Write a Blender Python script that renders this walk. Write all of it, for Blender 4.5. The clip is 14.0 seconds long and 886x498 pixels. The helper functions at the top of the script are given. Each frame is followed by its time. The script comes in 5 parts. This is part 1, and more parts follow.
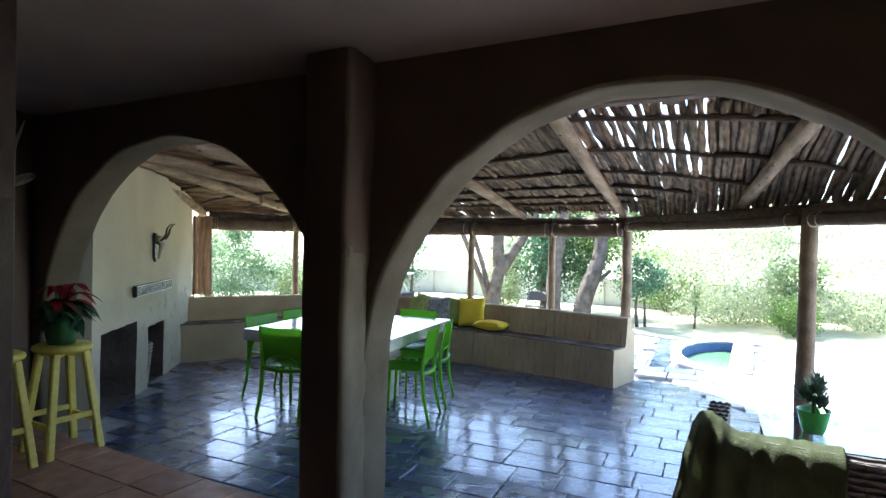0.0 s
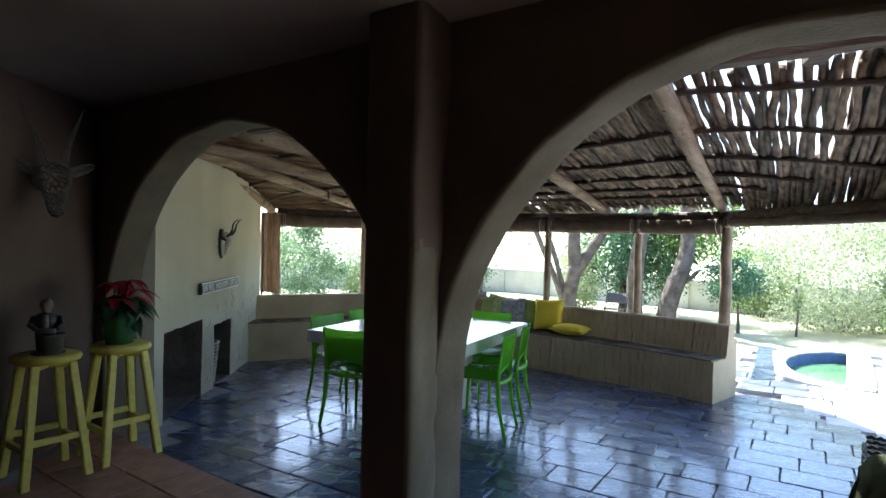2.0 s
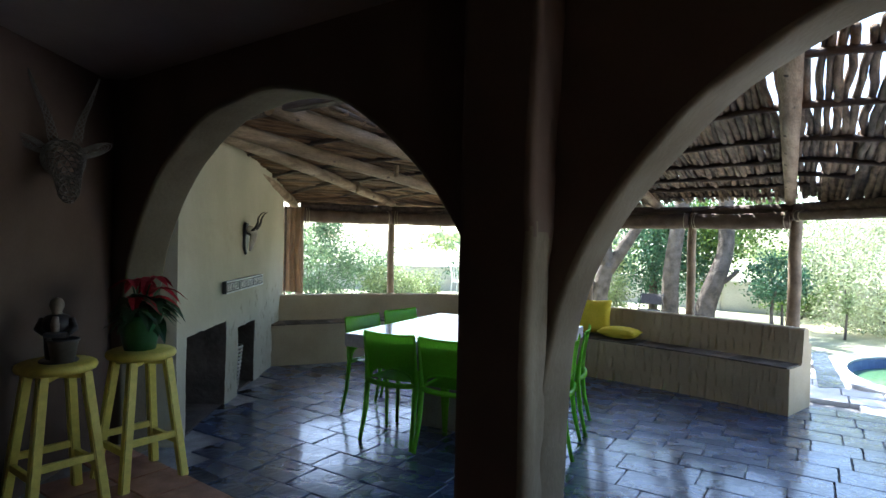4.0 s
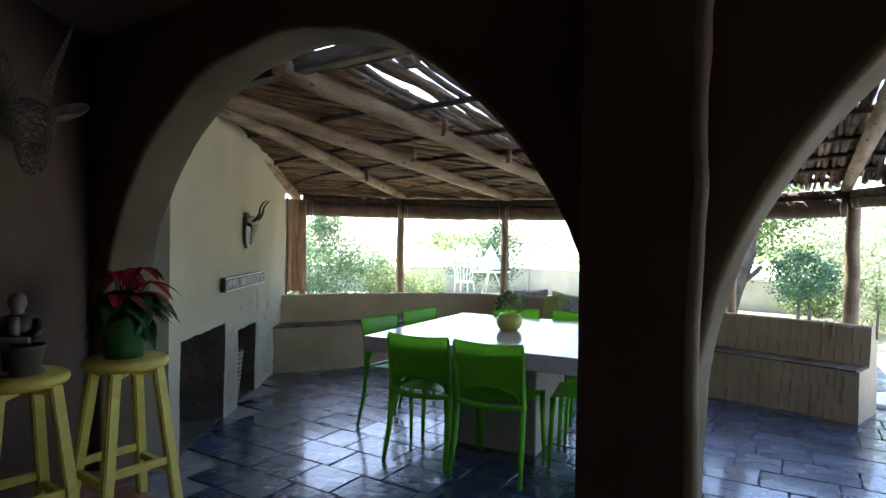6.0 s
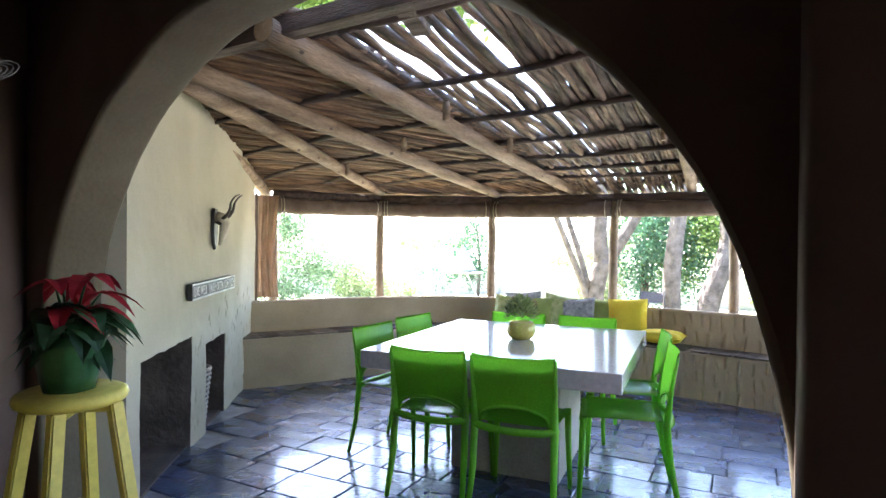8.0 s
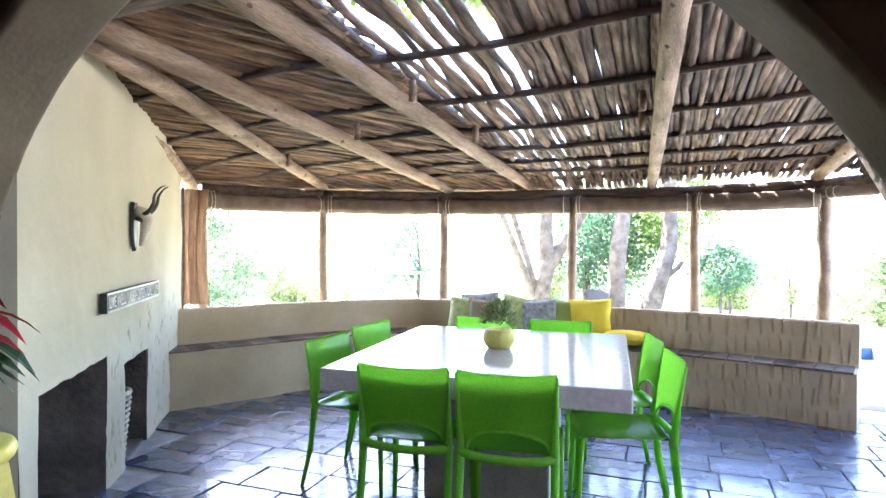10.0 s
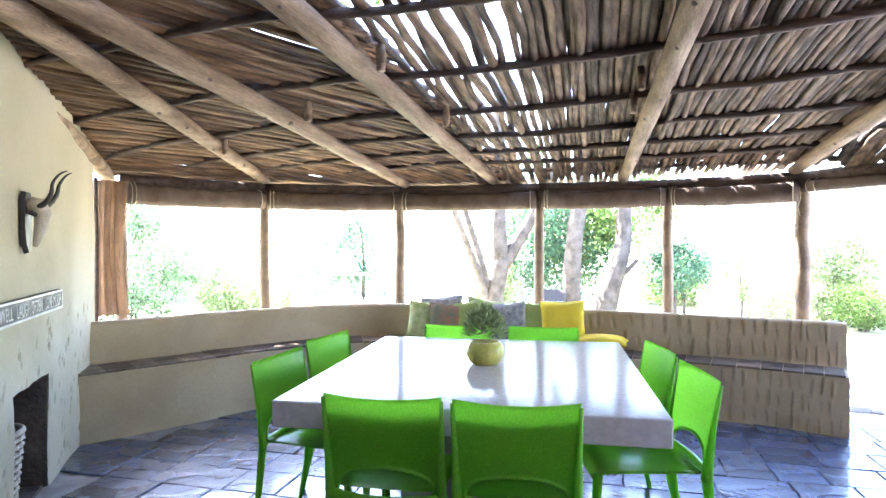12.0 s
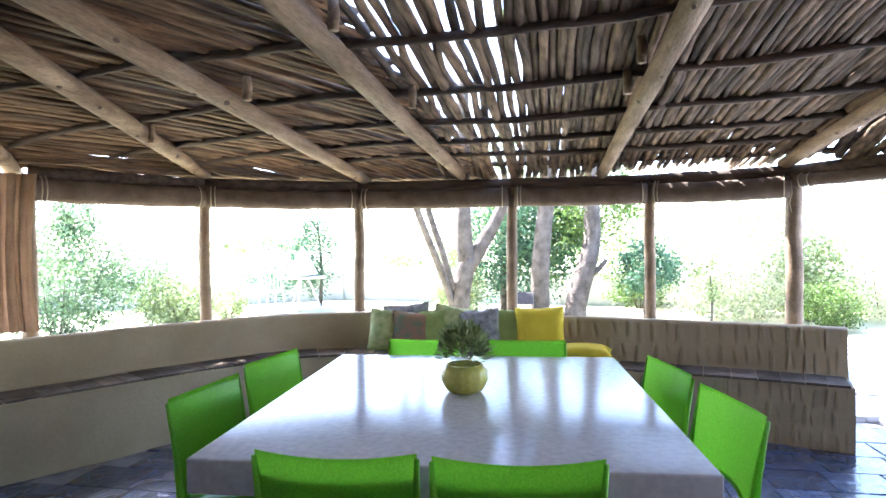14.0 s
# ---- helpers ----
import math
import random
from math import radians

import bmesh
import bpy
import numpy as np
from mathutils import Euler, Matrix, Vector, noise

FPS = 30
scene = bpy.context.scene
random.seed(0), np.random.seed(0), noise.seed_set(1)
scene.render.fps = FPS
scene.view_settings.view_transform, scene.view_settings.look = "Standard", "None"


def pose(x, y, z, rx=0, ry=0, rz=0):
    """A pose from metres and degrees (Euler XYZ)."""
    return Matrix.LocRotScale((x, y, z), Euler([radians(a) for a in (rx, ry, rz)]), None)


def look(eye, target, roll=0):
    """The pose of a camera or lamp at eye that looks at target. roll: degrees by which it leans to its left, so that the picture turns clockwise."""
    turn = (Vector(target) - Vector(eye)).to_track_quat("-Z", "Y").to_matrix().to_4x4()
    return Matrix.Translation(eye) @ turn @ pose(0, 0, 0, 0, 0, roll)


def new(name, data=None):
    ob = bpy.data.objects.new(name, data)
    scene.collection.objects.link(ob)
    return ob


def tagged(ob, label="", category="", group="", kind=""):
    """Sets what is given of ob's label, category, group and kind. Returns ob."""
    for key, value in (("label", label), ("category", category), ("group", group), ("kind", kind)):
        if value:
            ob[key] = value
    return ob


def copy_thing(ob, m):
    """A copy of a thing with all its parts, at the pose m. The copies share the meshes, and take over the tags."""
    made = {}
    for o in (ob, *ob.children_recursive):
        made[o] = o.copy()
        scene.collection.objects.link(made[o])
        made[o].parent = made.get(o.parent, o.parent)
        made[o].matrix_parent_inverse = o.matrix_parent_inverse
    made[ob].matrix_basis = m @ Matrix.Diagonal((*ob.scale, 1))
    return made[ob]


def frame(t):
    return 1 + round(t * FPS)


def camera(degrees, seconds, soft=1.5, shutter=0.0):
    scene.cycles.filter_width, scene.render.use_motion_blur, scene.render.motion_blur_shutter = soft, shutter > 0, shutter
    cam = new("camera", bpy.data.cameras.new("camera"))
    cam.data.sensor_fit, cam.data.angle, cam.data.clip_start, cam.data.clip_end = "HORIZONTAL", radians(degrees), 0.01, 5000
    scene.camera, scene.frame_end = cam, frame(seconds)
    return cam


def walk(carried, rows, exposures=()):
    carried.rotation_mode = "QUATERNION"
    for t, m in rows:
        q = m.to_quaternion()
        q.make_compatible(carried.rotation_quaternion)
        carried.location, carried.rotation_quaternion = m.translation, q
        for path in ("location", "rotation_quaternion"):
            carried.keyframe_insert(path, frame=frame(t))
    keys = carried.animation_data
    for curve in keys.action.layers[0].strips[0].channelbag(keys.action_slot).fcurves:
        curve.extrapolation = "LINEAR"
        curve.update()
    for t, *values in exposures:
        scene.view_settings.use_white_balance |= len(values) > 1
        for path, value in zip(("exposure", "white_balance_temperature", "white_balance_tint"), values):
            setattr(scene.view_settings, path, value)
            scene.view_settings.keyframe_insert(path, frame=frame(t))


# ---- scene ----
from mathutils import geometry
cam = camera(74.7, 14.0)
PATH = [
    (0, (-0.554, -0.496, 1.567), (-0.226, 1.477, 1.541), 1.2),
    (0.5, (-0.538, -0.375, 1.554), (-0.273, 1.607, 1.526), 1.2),
    (1, (-0.522, -0.255, 1.55), (-0.326, 1.735, 1.52), 1.2),
    (1.5, (-0.512, -0.147, 1.546), (-0.377, 1.848, 1.516), 1.3),
    (2, (-0.554, -0.031, 1.536), (-0.459, 1.967, 1.503), 1.3),
    (2.5, (-0.641, 0.119, 1.523), (-0.565, 2.118, 1.491), 1.4),
    (3, (-0.734, 0.248, 1.508), (-0.663, 2.247, 1.476), 1.3),
    (5.5, (-1.068, 0.922, 1.391), (-0.98, 2.92, 1.367), 1.2),
    (6, (-1.136, 1.083, 1.366), (-1.035, 3.08, 1.345), 1.0),
    (6.5, (-1.205, 1.224, 1.363), (-1.081, 3.22, 1.342), 0.9),
    (7, (-1.271, 1.36, 1.353), (-1.118, 3.354, 1.334), 0.8),
    (9.5, (-1.51, 1.955, 1.346), (-1.093, 3.911, 1.328), 0.3),
    (10, (-1.539, 2.085, 1.343), (-1.062, 4.027, 1.325), 0.2),
    (10.5, (-1.58, 2.214, 1.342), (-1.045, 4.141, 1.326), 0.1),
    (11, (-1.607, 2.345, 1.331), (-1.016, 4.255, 1.314), -0.0),
    (11.5, (-1.594, 2.496, 1.332), (-0.957, 4.391, 1.316), -0.2),
    (12, (-1.58, 2.652, 1.331), (-0.902, 4.533, 1.313), -0.2),
    (12.5, (-1.549, 2.791, 1.337), (-0.832, 4.657, 1.32), -0.4),
    (13, (-1.509, 2.941, 1.338), (-0.754, 4.793, 1.321), -0.4),
    (13.5, (-1.472, 3.066, 1.337), (-0.689, 4.906, 1.321), -0.5),
    (14, (-1.439, 3.15, 1.332), (-0.633, 4.98, 1.317), -0.6),
]
walk(cam, [(t, look(eye, target, roll)) for t, eye, target, roll in PATH],
     [(0, 2.85, 5800, 8), (3.0, 2.4, 5850, 7), (5.5, 2.45, 5950, 11), (7.2, 3.35, 6050, 15), (9.3, 4.4, 5950, 17), (11.5, 4.5, 5900, 18), (14, 3.6, 5850, 18)])

# ---- sky, sun ----
world = bpy.data.worlds.new("sky")
scene.world = world
world.use_nodes = True
_nt = world.node_tree
_sky = _nt.nodes.new("ShaderNodeTexSky")
_sky.sky_type, _sky.sun_disc = "NISHITA", False
SUN_EL, SUN_AZ = radians(57), radians(338)      # azimuth clockwise from +y: the sun stands over the garden trees
_sky.sun_elevation, _sky.sun_rotation = SUN_EL, SUN_AZ
_sky.air_density, _sky.dust_density = 1.0, 1.5
_bg = _nt.nodes["Background"]
_bg.inputs["Strength"].default_value = 0.15
_nt.links.new(_sky.outputs[0], _bg.inputs[0])
_sun = new("sun", bpy.data.lights.new("sun", "SUN"))
_sun.data.energy, _sun.data.angle, _sun.data.color = 5.0, radians(0.55), (1.0, 0.95, 0.86)
_to_sun = Vector((math.sin(SUN_AZ) * math.cos(SUN_EL), math.cos(SUN_AZ) * math.cos(SUN_EL), math.sin(SUN_EL)))
_sun.matrix_world = look(_to_sun * 30, (0, 0, 0))

# ---- materials ----
def material(name, colour, rough=0.6, second=None, scale=6.0, fine=60.0, bump=0.3, depth=0.01, metal=0.0,
             vary=0.0, translucent=0.0, coat=0.0, island=False, stretch=None, turn=None, specular=0.5, speckle=0.12):
    """Colour broken up at two scales, with fine relief; vary changes the value from object to object."""
    m = bpy.data.materials.new(name)
    m.use_nodes = True
    nt = m.node_tree
    n, l = nt.nodes, nt.links
    bsdf = n["Principled BSDF"]
    tc = n.new("ShaderNodeTexCoord")
    mp = n.new("ShaderNodeMapping")
    l.new(tc.outputs["Object"], mp.inputs["Vector"])
    if stretch:                                  # grain drawn out along one axis, turned about z
        mp.vector_type = "TEXTURE"
        mp.inputs["Rotation"].default_value = (0, 0, radians(turn or 0))
        mp.inputs["Scale"].default_value = tuple(1 / c for c in stretch)
    big = n.new("ShaderNodeTexNoise")
    big.inputs["Scale"].default_value, big.inputs["Detail"].default_value = scale, 5
    small = n.new("ShaderNodeTexNoise")
    small.inputs["Scale"].default_value, small.inputs["Detail"].default_value = fine, 4
    l.new(mp.outputs[0], big.inputs["Vector"])
    l.new(mp.outputs[0], small.inputs["Vector"])
    if second is None:
        second = tuple(c * 0.72 for c in colour)
    ramp = n.new("ShaderNodeMapRange")
    ramp.inputs["From Min"].default_value, ramp.inputs["From Max"].default_value = 0.35, 0.68
    l.new(big.outputs["Fac"], ramp.inputs["Value"])
    mix = n.new("ShaderNodeMix")
    mix.data_type = "RGBA"
    mix.inputs["A"].default_value, mix.inputs["B"].default_value = (*colour, 1), (*second, 1)
    l.new(ramp.outputs[0], mix.inputs["Factor"])
    hsv = n.new("ShaderNodeHueSaturation")
    l.new(mix.outputs["Result"], hsv.inputs["Color"])
    grain = n.new("ShaderNodeMapRange")
    grain.inputs["From Min"].default_value, grain.inputs["From Max"].default_value = 0.3, 0.7
    grain.inputs["To Min"].default_value, grain.inputs["To Max"].default_value = 1 - speckle, 1 + speckle
    l.new(small.outputs["Fac"], grain.inputs["Value"])
    value = grain.outputs[0]
    if vary:
        if island:
            src = n.new("ShaderNodeNewGeometry").outputs["Random Per Island"]
        else:
            src = n.new("ShaderNodeObjectInfo").outputs["Random"]
        vr = n.new("ShaderNodeMapRange")
        vr.inputs["To Min"].default_value, vr.inputs["To Max"].default_value = 1 - vary, 1 + vary
        l.new(src, vr.inputs["Value"])
        mu = n.new("ShaderNodeMath")
        mu.operation = "MULTIPLY"
        l.new(value, mu.inputs[0])
        l.new(vr.outputs[0], mu.inputs[1])
        value = mu.outputs[0]
    l.new(value, hsv.inputs["Value"])
    l.new(hsv.outputs[0], bsdf.inputs["Base Color"])
    rr = n.new("ShaderNodeMapRange")
    rr.inputs["From Min"].default_value, rr.inputs["From Max"].default_value = 0.3, 0.7
    rr.inputs["To Min"].default_value, rr.inputs["To Max"].default_value = max(0.03, rough * 0.8), min(1, rough * 1.2)
    l.new(big.outputs["Fac"], rr.inputs["Value"])
    l.new(rr.outputs[0], bsdf.inputs["Roughness"])
    bsdf.inputs["Metallic"].default_value = metal
    bsdf.inputs["Specular IOR Level"].default_value = specular
    if coat:
        bsdf.inputs["Coat Weight"].default_value, bsdf.inputs["Coat Roughness"].default_value = coat, 0.1
    if bump:
        add = n.new("ShaderNodeMath")
        add.operation = "MULTIPLY_ADD"
        l.new(big.outputs["Fac"], add.inputs[0])
        add.inputs[1].default_value = 2.0
        l.new(small.outputs["Fac"], add.inputs[2])
        bp = n.new("ShaderNodeBump")
        bp.inputs["Strength"].default_value, bp.inputs["Distance"].default_value = bump, depth
        l.new(add.outputs[0], bp.inputs["Height"])
        l.new(bp.outputs[0], bsdf.inputs["Normal"])
    if translucent:
        tr = n.new("ShaderNodeBsdfTranslucent")
        l.new(hsv.outputs[0], tr.inputs["Color"])
        ms = n.new("ShaderNodeMixShader")
        ms.inputs[0].default_value = translucent
        l.new(bsdf.outputs[0], ms.inputs[1])
        l.new(tr.outputs[0], ms.inputs[2])
        l.new(ms.outputs[0], n["Material Output"].inputs["Surface"])
    return m


M_CREAM = material("cream_plaster", (0.50, 0.445, 0.315), 0.85, (0.43, 0.38, 0.265), 1.2, 60, 0.06, 0.006, speckle=0.03)
M_BENCH = material("sandy_plaster", (0.43, 0.335, 0.205), 0.85, (0.35, 0.266, 0.158), 2.2, 50, 0.18, 0.008, speckle=0.05)
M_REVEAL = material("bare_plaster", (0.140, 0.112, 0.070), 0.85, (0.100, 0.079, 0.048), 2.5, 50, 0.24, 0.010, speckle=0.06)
M_BROWN = material("brown_wall_paint", (0.112, 0.072, 0.052), 0.8, (0.09, 0.058, 0.042), 2.0, 60, 0.10, 0.006, speckle=0.04)
M_CEIL = material("ceiling_paint", (0.29, 0.245, 0.215), 0.8, (0.25, 0.21, 0.185), 1.5, 40, 0.08, 0.005, speckle=0.03)
M_SOOT = material("sooty_brick", (0.165, 0.130, 0.104), 0.95, (0.080, 0.064, 0.052), 4.0, 30, 0.5, 0.02)
# The base's blue tint stands for sky reflected in the slate.
M_SLATE = material("slate", (0.056, 0.077, 0.138), 0.28, (0.033, 0.045, 0.084), 4.0, 24, 0.50, 0.015, vary=0.4, coat=0.55)
M_SEATSLATE = material("worn_slate", (0.175, 0.135, 0.100), 0.85, (0.10, 0.08, 0.062), 7.0, 38, 0.35, 0.010, vary=0.3, specular=0.12)
M_GROUT = material("grout", (0.33, 0.32, 0.31), 0.8, None, 9, 80, 0.3)
M_TERRA = material("terracotta", (0.40, 0.20, 0.13), 0.4, (0.28, 0.14, 0.09), 8, 60, 0.25, 0.006, vary=0.2)
# The terrace slate again, with sunlight put into a paler colour.
M_PAVE = material("sunlit_slate", (0.47, 0.47, 0.465), 0.6, (0.39, 0.39, 0.39), 6, 50, 0.4, 0.01, vary=0.15)
# Straight laths darkened, crosswise ones lightened, to carry dim and bright bays.
M_LATH = material("weathered_lath_shaded", (0.180, 0.108, 0.058), 0.75, (0.048, 0.028, 0.015), 5, 40, 0.8, 0.010, vary=0.5, stretch=(6, 0.8, 6), turn=-38.3, speckle=0.3)
M_CROSSLATH = material("reddish_crosswise_lath_lit", (0.255, 0.142, 0.068), 0.75, (0.066, 0.035, 0.018), 5, 40, 0.8, 0.010, vary=0.5, stretch=(6, 0.8, 6), turn=-68.4, speckle=0.3)
M_RAFTER = material("peeled_pole", (0.31, 0.212, 0.130), 0.7, (0.14, 0.088, 0.050), 3, 30, 0.7, 0.010, vary=0.12, stretch=(5, 0.7, 5), turn=-36, speckle=0.25)
M_PURLIN = material("dark_pole", (0.105, 0.066, 0.046), 0.75, (0.05, 0.032, 0.022), 5, 40, 0.6, 0.01, vary=0.2, stretch=(0.8, 5, 5), turn=-38.3, speckle=0.25)
M_SAWN = material("sawn_end_grain", (0.46, 0.32, 0.18), 0.8, (0.34, 0.22, 0.12), 18, 90, 0.3, 0.004)
M_POST = material("post_wood", (0.27, 0.185, 0.11), 0.65, (0.15, 0.10, 0.06), 7, 50, 0.45, 0.01, vary=0.15)
M_BLIND = material("rolled_canvas", (0.150, 0.105, 0.076), 0.9, (0.095, 0.065, 0.046), 8, 90, 0.4, 0.008)
M_ROPE = material("rope", (0.45, 0.38, 0.27), 0.9, None, 30, 200, 0.4, 0.003)
M_CANVAS = material("tan_canvas", (0.42, 0.29, 0.19), 0.9, (0.30, 0.20, 0.13), 5, 90, 0.3, 0.006, translucent=0.25)
M_TABLE = material("polished_screed", (0.60, 0.555, 0.53), 0.13, (0.53, 0.485, 0.46), 3.0, 40, 0.06, 0.003)
M_PEDESTAL = material("raw_screed", (0.42, 0.37, 0.31), 0.8, None, 4, 60, 0.3, 0.008)
M_GREEN = material("green_plastic", (0.25, 0.60, 0.045), 0.22, (0.235, 0.57, 0.045), 3, 150, 0.02, 0.002, translucent=0.55)
M_STOOL = material("yellow_paint", (0.64, 0.53, 0.10), 0.5, (0.58, 0.475, 0.088), 3, 30, 0.06, 0.004)
M_YELLOW = material("yellow_cloth", (0.80, 0.60, 0.04), 0.95, (0.70, 0.50, 0.03), 6, 160, 0.3, 0.004)
M_OLIVE = material("olive_cloth", (0.36, 0.42, 0.12), 0.95, None, 8, 160, 0.3, 0.004)
M_PALEG = material("pale_patterned_cloth", (0.52, 0.52, 0.24), 0.95, (0.30, 0.36, 0.12), 18, 160, 0.3, 0.004)
M_GREYC = material("grey_patterned_cloth", (0.40, 0.38, 0.36), 0.95, (0.16, 0.16, 0.17), 22, 160, 0.3, 0.004)
M_RUST = material("rust_patterned_cloth", (0.38, 0.17, 0.10), 0.95, (0.16, 0.20, 0.12), 14, 160, 0.3, 0.004)
# Green base carries the mirrored trees as well as the water's algae.
M_WATER = material("pool_water", (0.055, 0.13, 0.065), 0.08, (0.09, 0.18, 0.085), 2, 9, 0.10, 0.02, specular=0.3)
M_COPING = material("pool_coping", (0.55, 0.54, 0.52), 0.7, None, 6, 50, 0.3)
# Lawn paled to wash out in sun and throw light under the eave.
M_GRASS = material("lawn", (0.30, 0.31, 0.17), 0.9, (0.44, 0.41, 0.29), 1.2, 60, 0.6, 0.03)
M_GWALL = material("garden_wall_plaster", (0.52, 0.50, 0.45), 0.9, (0.42, 0.41, 0.36), 2, 40, 0.3, 0.01)
M_BARK = material("bark", (0.135, 0.108, 0.088), 0.9, (0.065, 0.052, 0.043), 7, 40, 0.8, 0.02)
M_LEAF = material("leaves", (0.13, 0.21, 0.045), 0.5, (0.08, 0.14, 0.03), 3, 30, 0.0, translucent=0.35, vary=0.45, island=True)
M_LEAFB = material("bluish_leaves", (0.075, 0.165, 0.085), 0.45, (0.05, 0.115, 0.065), 3, 30, 0.0, translucent=0.3, vary=0.45, island=True)
# Pale and whitish leaves: own tone plus sun glare put into the colour.
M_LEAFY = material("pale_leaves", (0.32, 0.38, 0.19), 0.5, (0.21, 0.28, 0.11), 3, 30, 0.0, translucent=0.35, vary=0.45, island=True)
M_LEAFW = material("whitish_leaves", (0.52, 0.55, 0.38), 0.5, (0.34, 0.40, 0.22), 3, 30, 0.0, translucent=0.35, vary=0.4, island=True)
M_LEAFS = material("silvery_leaves", (0.20, 0.29, 0.16), 0.5, (0.12, 0.20, 0.10), 3, 30, 0.0, translucent=0.35, vary=0.45, island=True)
M_DARKWOOD = material("dark_stained_wood", (0.045, 0.018, 0.013), 0.6, None, 6, 60, 0.2, specular=0.2)
M_BLACK = material("black_paint", (0.02, 0.02, 0.02), 0.5, None, 6, 60, 0.1)
M_WHITE = material("white_paint", (0.78, 0.77, 0.73), 0.5, None, 6, 60, 0.05)
M_BONE = material("bone", (0.60, 0.54, 0.44), 0.7, (0.45, 0.39, 0.30), 12, 80, 0.3, 0.004)
M_HORN = material("horn", (0.045, 0.035, 0.03), 0.45, None, 20, 80, 0.4, 0.004)
M_WICKER = material("white_wicker", (0.60, 0.55, 0.46), 0.8, (0.42, 0.38, 0.30), 30, 120, 0.5, 0.004)
M_RED = material("red_bracts", (0.36, 0.018, 0.025), 0.7, (0.24, 0.012, 0.02), 8, 80, 0.1, translucent=0.15, specular=0.2)
M_PLANT = material("dark_leaves", (0.03, 0.085, 0.025), 0.5, (0.02, 0.06, 0.02), 8, 80, 0.1, translucent=0.2, vary=0.3, island=True)
M_FOIL = material("green_pot_wrap", (0.03, 0.12, 0.035), 0.35, (0.02, 0.085, 0.025), 8, 80, 0.2, 0.004)
M_LIME = material("lime_glazed_pot", (0.10, 0.45, 0.08), 0.25, None, 4, 80, 0.03)
M_GOLD = material("yellow_glazed_pot", (0.62, 0.56, 0.12), 0.3, (0.52, 0.46, 0.10), 12, 80, 0.1, 0.003)
M_SUCC = material("succulent_leaves", (0.40, 0.46, 0.21), 0.6, (0.20, 0.27, 0.10), 20, 80, 0.1, vary=0.4, island=True)
M_ROSETTE = material("bluish_succulent", (0.06, 0.13, 0.08), 0.6, (0.04, 0.09, 0.05), 20, 80, 0.1, vary=0.35, island=True)
M_THROW = material("olive_throw", (0.050, 0.064, 0.022), 0.95, (0.032, 0.042, 0.013), 9, 130, 0.5, 0.006)
M_RATTAN = material("dark_rattan", (0.055, 0.042, 0.038), 0.5, (0.03, 0.024, 0.022), 40, 160, 0.6, 0.006)
M_WIRE = material("white_wire", (0.18, 0.165, 0.15), 0.55, None, 20, 90, 0.0)
M_GLASS = bpy.data.materials.new("table_glass")
M_GLASS.use_nodes = True
_g = M_GLASS.node_tree.nodes["Principled BSDF"]
_g.inputs["Base Color"].default_value = (0.80, 0.95, 0.90, 1)
_g.inputs["Roughness"].default_value, _g.inputs["Transmission Weight"].default_value, _g.inputs["IOR"].default_value = 0.02, 1.0, 1.5

# ---- building helpers ----
def thing(name, label, category, m=None, group="", kind=""):
    ob = new(name)
    ob.empty_display_size = 0.1
    if m is not None:
        ob.matrix_world = m
    return tagged(ob, label, category, group, kind)


def mesh_of(name, bm, mat, smooth=False):
    me = bpy.data.meshes.new(name)
    bm.normal_update()
    bm.to_mesh(me)
    bm.free()
    me.materials.append(mat)
    if smooth:
        for p in me.polygons:
            p.use_smooth = True
    return me


def part(name, bm, mat, parent, label="", smooth=False):
    ob = new(name, mesh_of(name, bm, mat, smooth))
    ob.parent = parent
    return tagged(ob, label) if label else ob


def solo(name, bm, mat, label, category, group="", kind="", smooth=False, m=None):
    ob = new(name, mesh_of(name, bm, mat, smooth))
    if m is not None:
        ob.matrix_world = m
    return tagged(ob, label, category, group, kind)


def box(bm, x0, y0, z0, x1, y1, z1, bevel=0.0, m=None):
    r = bmesh.ops.create_cube(bm, size=1)
    vs = r["verts"]
    t = Matrix.Translation(((x0 + x1) / 2, (y0 + y1) / 2, (z0 + z1) / 2)) @ Matrix.Diagonal((x1 - x0, y1 - y0, z1 - z0, 1))
    bmesh.ops.transform(bm, matrix=(m @ t if m is not None else t), verts=vs)
    if bevel:
        es = list({e for v in vs for e in v.link_edges})
        bmesh.ops.bevel(bm, geom=es, offset=bevel, segments=2, affect="EDGES", profile=0.5)
    return bm


def tube(bm, pts, radii, seg=8, flat=1.0, caps=True):
    """A tube along points with a radius for each."""
    pts = [Vector(p) for p in pts]
    if not hasattr(radii, "__len__"):
        radii = [radii] * len(pts)
    rings = []
    ref = None
    for i, p in enumerate(pts):
        d = (pts[min(i + 1, len(pts) - 1)] - pts[max(i - 1, 0)]).normalized()
        if ref is None:
            ref = d.orthogonal().normalized()
        ref = (ref - d * ref.dot(d)).normalized()
        side = d.cross(ref)
        ring = []
        for k in range(seg):
            a = 2 * math.pi * k / seg
            ring.append(bm.verts.new(p + (ref * math.cos(a) + side * math.sin(a) * flat) * radii[i]))
        rings.append(ring)
    for a, b in zip(rings, rings[1:]):
        for k in range(seg):
            bm.faces.new((a[k], a[(k + 1) % seg], b[(k + 1) % seg], b[k]))
    if caps:
        bm.faces.new(rings[0][::-1])
        bm.faces.new(rings[-1])
    return bm


